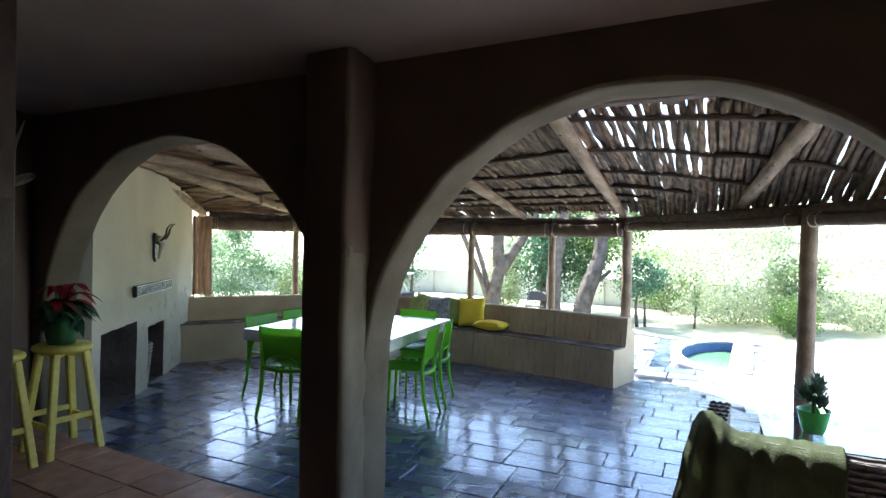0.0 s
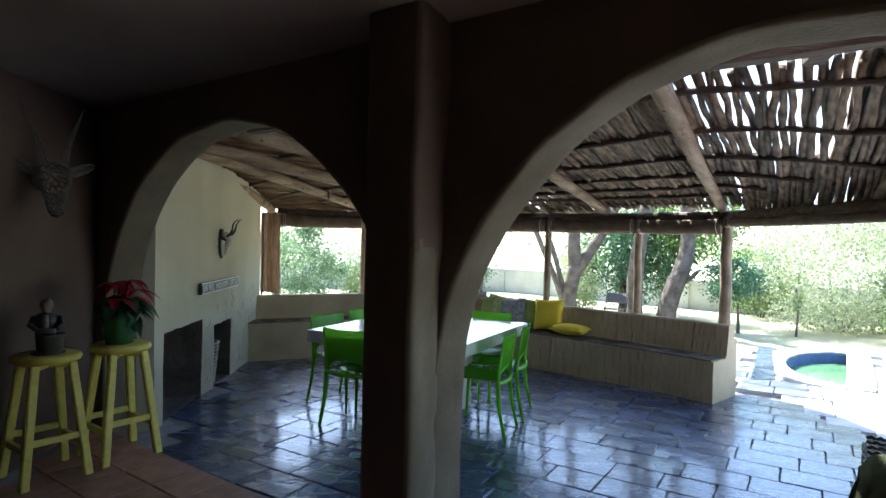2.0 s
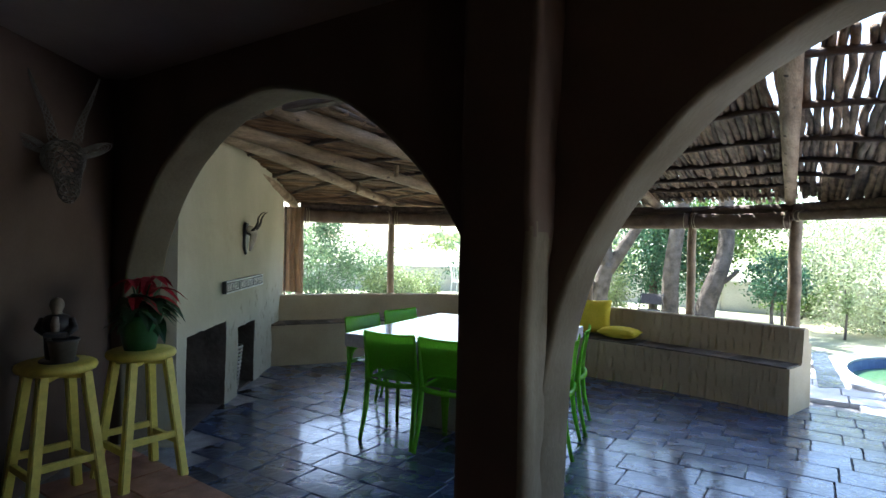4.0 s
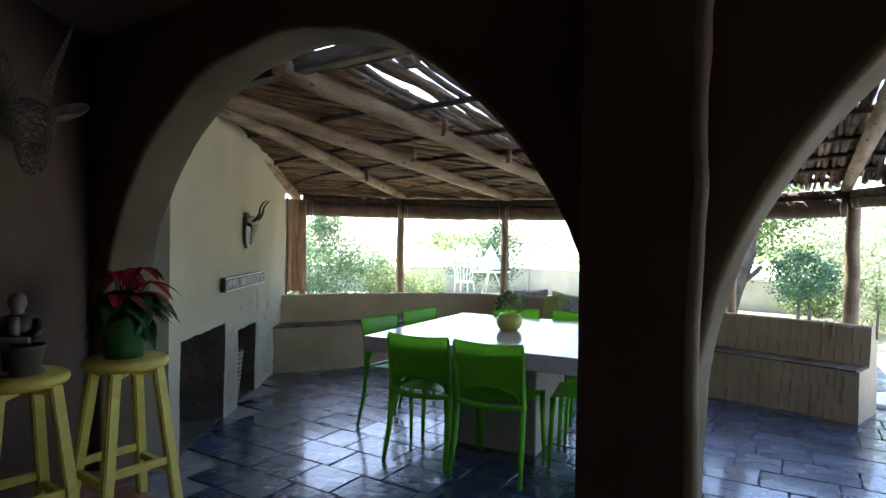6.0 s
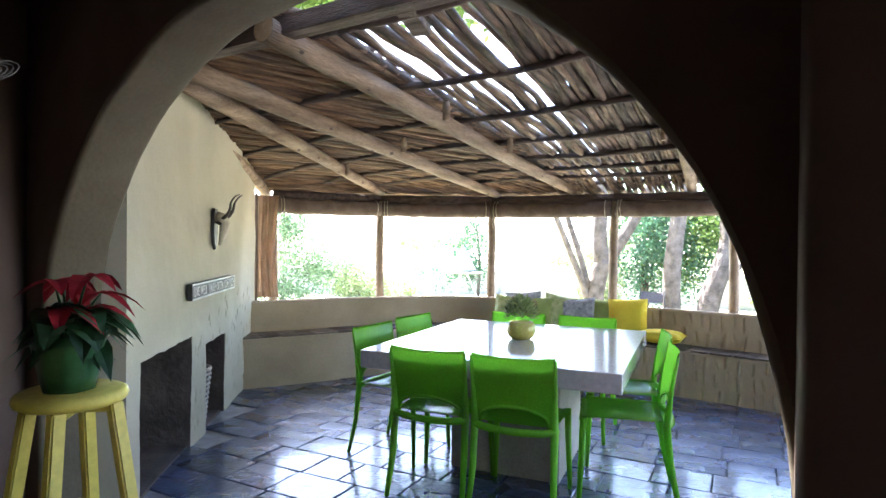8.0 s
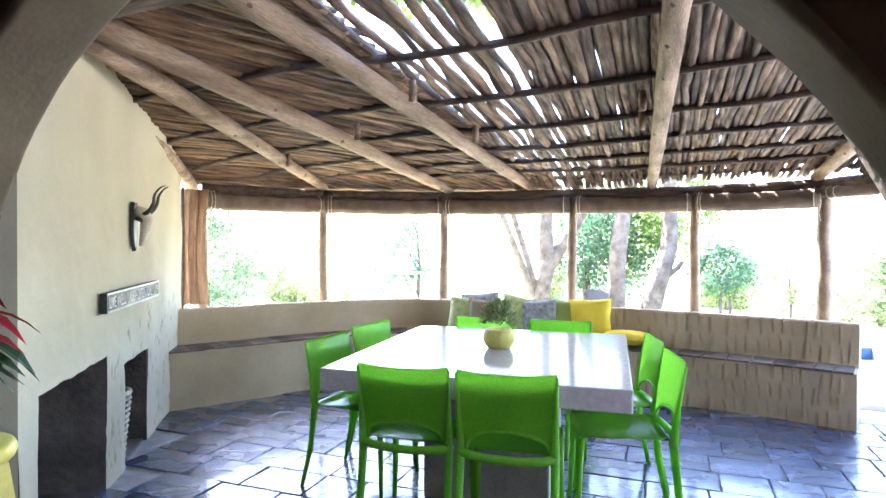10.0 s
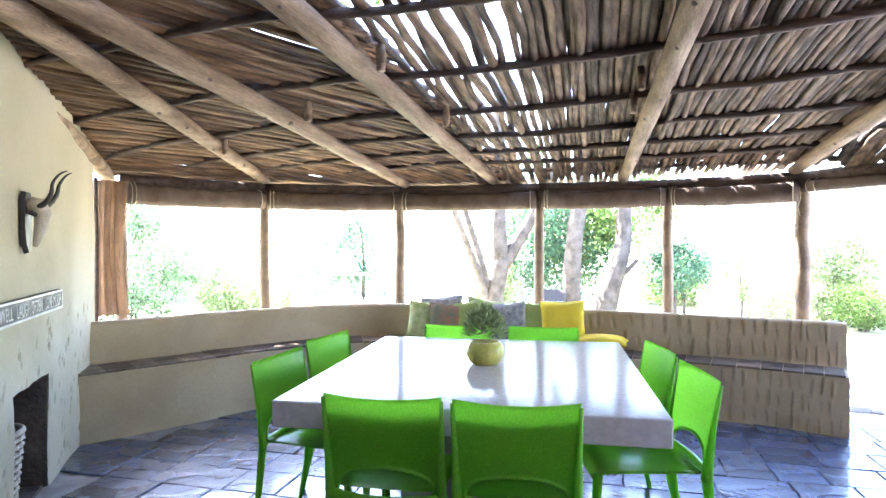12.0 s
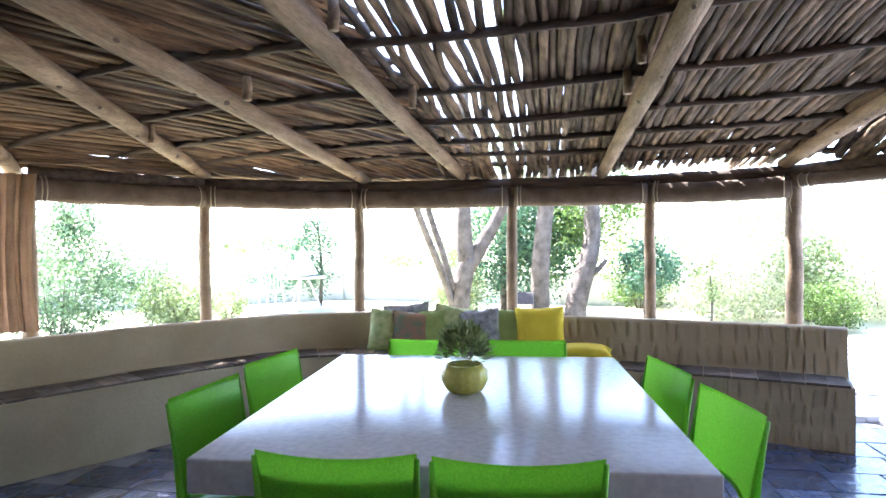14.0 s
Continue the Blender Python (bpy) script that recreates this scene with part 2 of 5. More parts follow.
def lathe(bm, prof, seg=24, m=None):
    """A turned body from (radius, height) pairs; a radius of 0 closes it."""
    rings = []
    for r, z in prof:
        if r <= 1e-6:
            rings.append([bm.verts.new((0, 0, z))])
        else:
            rings.append([bm.verts.new((r * math.cos(2 * math.pi * k / seg), r * math.sin(2 * math.pi * k / seg), z)) for k in range(seg)])
    for a, b in zip(rings, rings[1:]):
        for k in range(seg):
            q = (k + 1) % seg
            if len(a) == 1 and len(b) > 1:
                bm.faces.new((a[0], b[q], b[k]))
            elif len(b) == 1 and len(a) > 1:
                bm.faces.new((a[k], a[q], b[0]))
            elif len(a) > 1:
                bm.faces.new((a[k], a[q], b[q], b[k]))
    if m is not None:
        bmesh.ops.transform(bm, matrix=m, verts=[v for r in rings for v in r])
    return bm


def prism(bm, poly, z0, z1):
    lo = [bm.verts.new((x, y, z0)) for x, y in poly]
    hi = [bm.verts.new((x, y, z1)) for x, y in poly]
    n = len(poly)
    for k in range(n):
        bm.faces.new((lo[k], lo[(k + 1) % n], hi[(k + 1) % n], hi[k]))
    bm.faces.new(lo[::-1])
    bm.faces.new(hi)
    bmesh.ops.recalc_face_normals(bm, faces=bm.faces[:])
    return bm


def spline(pts, n):
    """n + 1 points along a smooth curve through pts."""
    pts = [Vector(p) for p in pts]
    out = []
    for i in range(n + 1):
        f = i / n * (len(pts) - 1)
        k = min(int(f), len(pts) - 2)
        t = f - k
        p1, p2 = pts[k], pts[k + 1]
        p0 = pts[k - 1] if k else p1 * 2 - p2
        p3 = pts[k + 2] if k + 2 < len(pts) else p2 * 2 - p1
        out.append(0.5 * (2 * p1 + (p2 - p0) * t + (2 * p0 - 5 * p1 + 4 * p2 - p3) * t * t + (3 * p1 - p0 - 3 * p2 + p3) * t ** 3))
    return out


def rnd(a, b):
    return random.uniform(a, b)


# ---- plan ----
# The arch wall starts at CORNER and runs along U; N points out of the house, to the terrace.
ANG = -38.3
CORNER = Vector((-2.81, 4.32, 0))
U = Vector((math.cos(radians(ANG)), math.sin(radians(ANG)), 0))
N = Vector((-U.y, U.x, 0))
HOUSE = pose(CORNER.x, CORNER.y, 0, 0, 0, ANG)          # local x along the wall, y outwards


def at_wall(s, n, z=0.0):
    return CORNER + U * s + N * n + Vector((0, 0, z))


CEIL, THICK = 2.452, 0.25
ARCH_Z = 0.80
ARCHES = ((1.39, 1.41, 1.395), (4.31, 1.325, 1.41))      # middle, half width, rise
INSIDE = 0.10                                          # the inner floor lies a low step up
POSTS = [(-2.45, 8.03), (-1.304, 8.466), (0.006, 8.348), (1.216, 7.644), (2.182, 6.98), (2.842, 6.154)]
CORNER_POST = (2.95, 3.45)


EAVE_Z = 1.93
EDGE = [Vector((*p, 0)) for p in [(-2.75, 7.85)] + POSTS + [CORNER_POST, (2.95, 0.6), (2.95, -0.5)]]


def to_sn(x, y):
    p = Vector((x, y, 0)) - CORNER
    return p.dot(U), p.dot(N)


def eave_n(s):
    """How far out the roof reaches at s."""
    best = 0.8
    for a, b in zip(EDGE, EDGE[1:]):
        sa, na = to_sn(a.x, a.y)
        sb, nb = to_sn(b.x, b.y)
        if (sa - s) * (sb - s) <= 0 and abs(sa - sb) > 1e-6:
            f = (s - sa) / (sb - sa)
            best = max(best, na + (nb - na) * f)
    return best


def roof_z(s, n):
    """Height of the rafters: level along the eave, rising to the house, steeper towards the pool."""
    k = float(np.interp(s, [-2.0, -1.2, 0.8, 2.0, 3.4, 4.4, 5.2, 6.5], [0.075, 0.080, 0.083, 0.110, 0.135, 0.175, 0.24, 0.35]))
    return min(EAVE_Z + k * (eave_n(s) - n), 2.44)


# ---- house: arch wall, ceiling, floor ----
def arch_wall():
    """One wall with two arched openings; the arrises are rubbed round and the reveals uneven."""
    front, rest = bmesh.new(), bmesh.new()
    s0, s1, top, rr, k = -0.27, 12.6, 2.75, 0.022, 48
    steps = [-math.cos(math.pi * i / k) for i in range(k + 1)]
    edges = [c + sg * (a + rr) for c, a, h in ARCHES for sg in (-1, 1)]
    cols = []
    for p, q in ((s0, edges[0]), (edges[1], edges[2]), (edges[3], s1)):
        m = max(2, int((q - p) / 0.12))
        cols += [(p + (q - p) * i / m, p + (q - p) * (i + 1) / m, 0.0, 0.0) for i in range(m)]
    for c, a, h in ARCHES:
        zs = [ARCH_Z + (h + rr) * math.sqrt(max(0, 1 - x * x)) for x in steps]
        cols += [(c + (a + rr) * steps[i], c + (a + rr) * steps[i + 1], zs[i], zs[i + 1]) for i in range(k)]
    for p, q, zp, zq in cols:
        for b, y in ((front, 0.0), (rest, THICK)):
            vs = [b.verts.new((p, y, zp)), b.verts.new((q, y, zq)), b.verts.new((q, y, top)), b.verts.new((p, y, top))]
            b.faces.new(vs if y == 0 else vs[::-1])
        rest.faces.new([rest.verts.new(v) for v in ((p, 0, top), (q, 0, top), (q, THICK, top), (p, THICK, top))])
    # reveal: across the thickness with rounded arrises, up one jamb, over and down the other
    across = [(rr * (1 - math.sin(t)), rr * (1 - math.cos(t))) for t in (0, 0.4, 0.8, 1.2, math.pi / 2)]
    across += [(0.0, rr + (THICK - 2 * rr) * f) for f in (0.2, 0.4, 0.6, 0.8)]
    across += [(g, THICK - y) for g, y in across[4::-1]]
    for c, a, h in ARCHES:
        line = [(-1.0, 0.0, ARCH_Z * i / 16) for i in range(16)]
        line += [(x, math.sqrt(max(0, 1 - x * x)), ARCH_Z) for x in steps]
        line += [(1.0, 0.0, ARCH_Z * i / 16) for i in range(15, -1, -1)]
        rows = []
        for x, zf, z in line:
            row = []
            for g, y in across:
                w = 0.0
                if 0 < y < THICK:
                    w = 0.014 * noise.noise(Vector((x * a * 4 + c, y * 5, (z + zf * h) * 4))) + 0.005 * noise.noise(Vector((x * a * 15, y * 16, (z + zf * h) * 15 + c)))
                row.append(rest.verts.new((c + (a + g + w) * x, y, z + (h + g + w) * zf)))
            rows.append(row)
        for p, q in zip(rows, rows[1:]):
            for i in range(len(across) - 1):
                rest.faces.new((p[i], p[i + 1], q[i + 1], q[i]))
    return front, rest


def pilaster():
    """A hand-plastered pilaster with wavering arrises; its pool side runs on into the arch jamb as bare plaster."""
    left, right, deep = 2.815, 3.066, 0.262
    shell, side = bmesh.new(), bmesh.new()
    m = 150
    rows, flank = [], []
    for i in range(m + 1):
        z = (CEIL - 0.002) * i / m
        w = 0.009 * noise.noise(Vector((1, 2, z * 3.1))) + 0.005 * noise.noise(Vector((4, 7, z * 9)))
        v = 0.007 * noise.noise(Vector((8, 3, z * 2.7)))
        r = right + w + 0.025 * max(0.0, z - 1.5)
        foot = 2.987 + 0.05 * max(0.0, min(1.0, (z - 1.0) / 1.2))
        rows.append([shell.verts.new(q) for q in ((2.80, 0.03, z), (left + v - 0.008, -deep + 0.02, z), (left + v, -deep + 0.005, z), (left + v + 0.02, -deep, z),
                                                 ((left + r) / 2, -deep - 0.004 + 0.006 * noise.noise(Vector((3, 3, z * 4))), z), (r - 0.022, -deep, z))])
        flank.append([side.verts.new(q) for q in ((r - 0.022, -deep, z), (r - 0.008, -deep + 0.005, z), (r - 0.001, -deep + 0.016, z), (r, -deep + 0.035, z))]
                     + [side.verts.new((r + (foot - r) * f + 0.012 * noise.noise(Vector((f * 3, 1, z * 5))) + 0.005 * noise.noise(Vector((f * 6, 2, z * 17))), -deep + 0.035 + (deep - 0.005) * f, z)) for f in (0.2, 0.4, 0.6, 0.8, 1.0)])
    for b, grid in ((shell, rows), (side, flank)):
        for p, q in zip(grid, grid[1:]):
            for i in range(len(p) - 1):
                f = b.faces.new((p[i], p[i + 1], q[i + 1], q[i]))
                if b is side:                             # brown stands for the shade higher up, down to a ragged line
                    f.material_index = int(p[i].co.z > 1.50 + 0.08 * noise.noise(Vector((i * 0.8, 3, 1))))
    return shell, side


wall = thing("wall_arches", "two-arched interior wall, brown painted inside with bare plaster reveals", "wall", HOUSE, kind="structure")
_f, _r = arch_wall()
part("painted_face", _f, M_BROWN, wall)
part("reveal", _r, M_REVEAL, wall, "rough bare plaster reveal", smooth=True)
_f, _r = pilaster()
part("pilaster", _f, M_BROWN, wall, "square brown pilaster reaching the ceiling", smooth=True)
part("pilaster_flank", _r, M_REVEAL, wall, "rough bare plaster side of the pilaster, browned higher up for shade", smooth=True).data.materials.append(M_BROWN)

bm = bmesh.new()
ceil_poly = [(-2.93, 4.3), (-2.93, -4.0), (7.0, -4.0), tuple(at_wall(12.4, 0)[:2]), tuple(at_wall(0, 0)[:2])]
prism(bm, ceil_poly, CEIL, CEIL + 0.12)
solo("ceiling", bm, M_CEIL, "plain painted interior ceiling", "ceiling", kind="structure")
bm = bmesh.new()
prism(bm, [(-3.4, 4.9), (-3.4, -4.3), (7.2, -4.3), (7.2, -3.45), tuple(at_wall(12.4, 0.25)[:2]), tuple(at_wall(0, 0.25)[:2])], 2.752, 2.9)
solo("house_roof", bm, M_CEIL, "plain roof slab over the dark room", "roof", kind="structure")

bm = bmesh.new()
box(bm, -3.2, -4.0, 0, -2.93, 4.50, 2.75)
solo("wall_west", bm, M_BROWN, "brown painted interior wall behind the bar stools", "wall", kind="structure")
bm = bmesh.new()
# The gap between these boxes is an added opening for fill light.
for a in ((-3.2, -4.25, 0, 0.75, -4.0, 2.75), (1.65, -4.25, 0, 7.2, -4.0, 2.75), (0.75, -4.25, 0, 1.65, -4.0, 1.2), (0.75, -4.25, 2.0, 1.65, -4.0, 2.75)):
    box(bm, *a)
solo("wall_south", bm, M_BROWN, "plain unseen interior wall added to close the dark room", "wall", kind="structure")
bm = bmesh.new()
box(bm, 6.95, -4.0, 0, 7.2, -3.2, 2.75)
solo("wall_east", bm, M_BROWN, "plain unseen interior wall added to close the dark room", "wall", kind="structure")
# doorway where the walk begins
bm = bmesh.new()
box(bm, -2.8, -0.35, 0, -0.755, -0.24, CEIL)
solo("wall_doorway", bm, M_BROWN, "short inner wall beside the doorway", "wall", kind="structure")
bm = bmesh.new()
box(bm, -0.755, -0.37, 0, -0.692, -0.22, CEIL, 0.006)
solo("door_frame", bm, M_DARKWOOD, "dark stained wooden door jamb", "door frame", kind="structure")

# ---- fireplace wall ----
FX = -2.55


def fireplace_wall():
    """A thick wall with two square hearth openings; its top follows the roof."""
    w = thing("wall_fireplace", "cream plastered fireplace wall with two square hearth openings", "wall", kind="structure")
    y0, y1 = 4.53, 7.56
    bm, lining = bmesh.new(), bmesh.new()
    ys = [4.53, 4.70, 5.55, 5.86, 6.40, 7.00, 7.56]
    hole = {(4.70, 5.55): 0.73, (5.86, 6.40): 0.625}

    def top(y):
        p = Vector((FX, y, 0)) - CORNER
        return roof_z(p.dot(U), p.dot(N)) + 0.10
    for a, b in zip(ys, ys[1:]):
        z0 = hole.get((a, b), 0.0)
        k = int((b - a) / 0.016)
        m = 110 if not z0 else 70
        for i in range(k):
            p, q = a + (b - a) * i / k, a + (b - a) * (i + 1) / k
            zs = [z0 + (top(p) - z0) * j / m for j in range(m + 1)]
            zt = [z0 + (top(q) - z0) * j / m for j in range(m + 1)]
            for j in range(m):
                bm.faces.new([bm.verts.new(v) for v in ((FX, p, zs[j]), (FX, q, zt[j]), (FX, q, zt[j + 1]), (FX, p, zs[j + 1]))])
        # lintel underside and jambs, 0.45 deep
        if z0:
            for f in (((FX, a, z0), (FX - 0.5, a, z0), (FX - 0.5, b, z0), (FX, b, z0)),
                      ((FX, a, 0), (FX - 0.5, a, 0), (FX - 0.5, a, z0), (FX, a, z0)),
                      ((FX, b, z0), (FX - 0.5, b, z0), (FX - 0.5, b, 0), (FX, b, 0))):
                lining.faces.new([lining.verts.new(v) for v in f])
    # near end, far end, back and top
    for y, r in ((y0, 1), (y1, -1)):
        vs = [(FX, y, 0), (FX, y, top(y)), (FX - 0.6, y, top(y)), (FX - 0.6, y, 0)]
        bm.faces.new([bm.verts.new(v) for v in (vs if r > 0 else vs[::-1])])
    bm.faces.new([bm.verts.new(v) for v in ((FX, y0, top(y0)), (FX, y1, top(y1)), (FX - 0.6, y1, top(y1)), (FX - 0.6, y0, top(y0)))])
    bm.faces.new([bm.verts.new(v) for v in ((FX - 0.6, y0, 0), (FX - 0.6, y0, top(y0)), (FX - 0.6, y1, top(y1)), (FX - 0.6, y1, 0))])
    bmesh.ops.remove_doubles(bm, verts=bm.verts[:], dist=0.001)
    marks = []
    for _ in range(110):
        y = rnd(5.50, 7.45)
        marks.append((y, rnd(0.05, 0.95 if y > 6.35 else 0.72 + 0.1 * (y > 5.85)), rnd(0.006, 0.012), rnd(0.014, 0.035), rnd(-0.5, 0.5), rnd(0.005, 0.016)))
    for v in bm.verts:
        if abs(v.co.x - FX) < 0.001:
            y, z = v.co.y, v.co.z
            v.co.x += 0.012 * noise.noise(Vector((0, y * 3, z * 3))) + 0.0015 * noise.noise(Vector((3, y * 14, z * 14)))
            if y > 5.4 and z < 1.05:
                for my, mz, wy, wz, sl, dp in marks:
                    if abs(y - my) < 0.06 and abs(z - mz) < 0.09:
                        v.co.x -= dp * math.exp(-((y - my - sl * (z - mz)) / wy) ** 2 - ((z - mz) / wz) ** 2)
            if z < 0.80 and 4.6 < y < 6.5:
                v.co.z += 0.010 * noise.noise(Vector((7, y * 9, 0))) * (z > 0.5)
                v.co.y += 0.008 * noise.noise(Vector((9, 0, z * 9)))
    part("plaster", bm, M_CREAM, w)
    bm = bmesh.new()
    for a, b, z0 in ((4.70, 5.55, 0.73), (5.86, 6.40, 0.625)):
        box(bm, FX - 0.58, a - 0.05, 0.0, FX - 0.5, b + 0.05, z0 + 0.05)
        box(bm, FX - 0.5, a + 0.003, -0.02, FX - 0.03, b - 0.003, 0.012)
    bmesh.ops.subdivide_edges(lining, edges=lining.edges[:], cuts=9, use_grid_fill=True)
    for v in lining.verts:
        if v.co.x > FX - 0.01:
            v.co.x -= 0.006
        else:
            v.co += Vector((0, 0.010 * noise.noise(v.co * 9), 0.010 * noise.noise(v.co * 9 + Vector((5, 0, 0)))))
    part("hearth_lining", lining, M_SOOT, w, "soot-darkened hearth sides")
    part("hearth_back", bm, M_SOOT, w, "soot-darkened hearth back")
    return w


fireplace_wall()

# ---- curved bench ----
POST_LINE = [(-2.80, 7.88)] + POSTS + [(2.70, 5.69)]
FRONT_LINE = [(-2.55, 7.06), (-1.90, 7.33), (-1.42, 7.53), (-0.55, 7.74), (0.25, 7.38), (0.80, 6.95), (1.46, 6.40), (1.98, 5.85), (2.32, 5.42)]
LEDGE_Z = 0.60


def back_z(f):
    return 0.775 - 0.028 * min(1.0, max(0.0, (f - 0.2) / 0.6))


def seat_z(f):
    """The seat drops a little from the fireplace end to the pool end."""
    return 0.465 - 0.050 * min(1.0, max(0.0, (f - 0.35) / 0.4))


def curved_bench():
    w = thing("curved_bench", "curved sandy plaster bench with hand-dented face and slate seat", "bench", kind="structure")
    n = 1300
    back = [p for p in spline([(*p, 0) for p in POST_LINE], n)]
    front = [p for p in spline([(*p, 0) for p in FRONT_LINE], n)]
    body = bmesh.new()
    rows = []
    pitch = 0.112

    SEAT_DEEP, LEAN = 0.29, 0.04

    def dent(u, z, z0, bands, height):
        """Short upright finger strokes pressed into the wet plaster, in uneven staggered rows."""
        best = 0.0
        for c in (-1, 0, 1):
            cell = math.floor(u / pitch) + c
            g1 = math.sin(cell * 37.719) * 1731.17
            shift = 0.45 * (g1 - math.floor(g1)) - 0.22
            v = (z - z0) / height * bands + shift
            row = math.floor(v)
            h = math.sin(cell * 12.9898 + row * 78.233) * 43758.5453
            h -= math.floor(h)
            h2 = (h * 7.31) % 1.0
            mid_u = (cell + 0.22 + 0.56 * h) * pitch + (0.5 * h2 - 0.30) * (v - row - 0.5) * height / bands
            along = max(0.0, 1 - ((v - row - 0.5) / (0.28 + 0.14 * h2)) ** 2) ** 0.5
            x = (u - mid_u) / 0.012
            best += along * (math.exp(-x * x) * 0.015 - math.exp(-((x - 2.4) / 1.5) ** 2) * 0.008) * (0.35 + 0.75 * h2)
        return best
    for i in range(n + 1):
        b, f = back[i], front[i]
        d = (b - f).normalized()
        side = (front[min(i + 6, n)] - front[max(i - 6, 0)]).normalized()
        d = Vector((-side.y, side.x, 0))
        inner = f + d * (SEAT_DEEP + LEAN)
        outer = f + d * max(0.46, (b - f).dot(d) + 0.06)
        sz, bz = seat_z(i / n), back_z(i / n)
        prof = []
        for j in range(25):
            prof.append((f, sz * j / 24, 1))
        prof.append((f + d * 0.03, sz, 0))
        prof.append((f + d * (SEAT_DEEP - 0.02), sz, 0))
        for j in range(1, 16):
            prof.append((f + d * (SEAT_DEEP + LEAN * j / 15), sz + (bz - 0.014 - sz) * j / 15, 2))
        prof.append((inner + d * 0.02, bz - 0.003, 0))
        prof.append((inner + d * 0.05, bz, 0))
        prof.append((inner + d * 0.11, bz - 0.02, 0))
        prof.append((inner + d * 0.125, LEDGE_Z, 0))
        prof.append((outer, LEDGE_Z - 0.01, 0))
        prof.append((outer, 0.0, 0))
        row = []
        u = i / n * 7.6
        g = min(1.0, max(0.0, (i / n - 0.46) / 0.15)) * min(1.0, (1 - i / n) / 0.012)
        for p, z, kind in prof:
            q = Vector((p.x, p.y, z))
            if kind:
                off = 0.012 * noise.noise(Vector((p.x * 4, p.y * 4, z * 5)))
                off -= g * (dent(u, z, 0.0, 3, sz) if kind == 1 else dent(u + 0.03, z, sz, 2, bz - sz + 0.02))
                q -= d * off
            row.append(body.verts.new(q))
        rows.append(row)
    for a, b in zip(rows, rows[1:]):
        for k in range(len(a) - 1):
            body.faces.new((a[k], b[k], b[k + 1], a[k + 1]))
    body.faces.new(rows[0][::-1])
    bmesh.ops.recalc_face_normals(body, faces=body.faces[:])
    end_ring = [v.co.copy() for v in rows[-1]]
    part("body", body, M_BENCH, w, smooth=True)
    cap = bmesh.new()
    out = (front[n] - front[n - 6]).normalized() * 0.02
    ring = [cap.verts.new(p) for p in end_ring]
    face = cap.faces.new([cap.verts.new(p + out) for p in end_ring])
    for q in range(len(ring)):
        cap.faces.new((ring[q], ring[q - 1], face.verts[q - 1], face.verts[q]))
    bmesh.ops.recalc_face_normals(cap, faces=cap.faces[:])
    part("end_face", cap, M_BENCH, w)
    # slate slabs on the seat
    k = 34
    for i in range(k):
        f0, f1 = (i + 0.02) / k, (i + 0.98) / k
        poly = []
        for f, a in ((f0, -0.004), (f1, -0.004), (f1, SEAT_DEEP - 0.004), (f0, SEAT_DEEP - 0.004)):
            j = min(int(f * n), n - 1)
            side = (front[min(j + 6, n)] - front[max(j - 6, 0)]).normalized()
            p = front[j].lerp(front[j + 1], f * n - j) + Vector((-side.y, side.x, 0)) * a
            poly.append((p.x, p.y))
        bm = bmesh.new()
        prism(bm, poly, seat_z((i + 1) / k) - 0.004, seat_z(i / k) + 0.010 + rnd(0, 0.003))
        part("slate_slab", bm, M_SEATSLATE, w)
    return w


curved_bench()

# ---- posts, beams, blinds ----
def post(x, y, z0, z1, r, label):
    bm = bmesh.new()
    k = 9
    pts, rad = [], []
    for i in range(k):
        f = i / (k - 1)
        pts.append((x + 0.012 * noise.noise(Vector((x, f * 2.5, 0))), y + 0.012 * noise.noise(Vector((y, f * 2.5, 5))), z0 + (z1 - z0) * f))
        rad.append(r * (1.06 - 0.12 * f) * (1 + 0.06 * noise.noise(Vector((x * 3, y, f * 6)))))
    tube(bm, pts, rad, 10)
    return solo("roof_post", bm, M_POST, label, "post", "posts round the terrace", smooth=True)


for _i, (_x, _y) in enumerate(POSTS):
    post(_x, _y, LEDGE_Z - 0.02, 1.85, 0.047 if _i < 5 else 0.06, "brown round wooden post standing on the bench back")
post(*CORNER_POST, 0.0, 1.88, 0.065, "brown round wooden roof post standing on the paving")
post(2.95, 0.6, 0.0, 1.9, 0.065, "brown round wooden roof post standing on the paving")

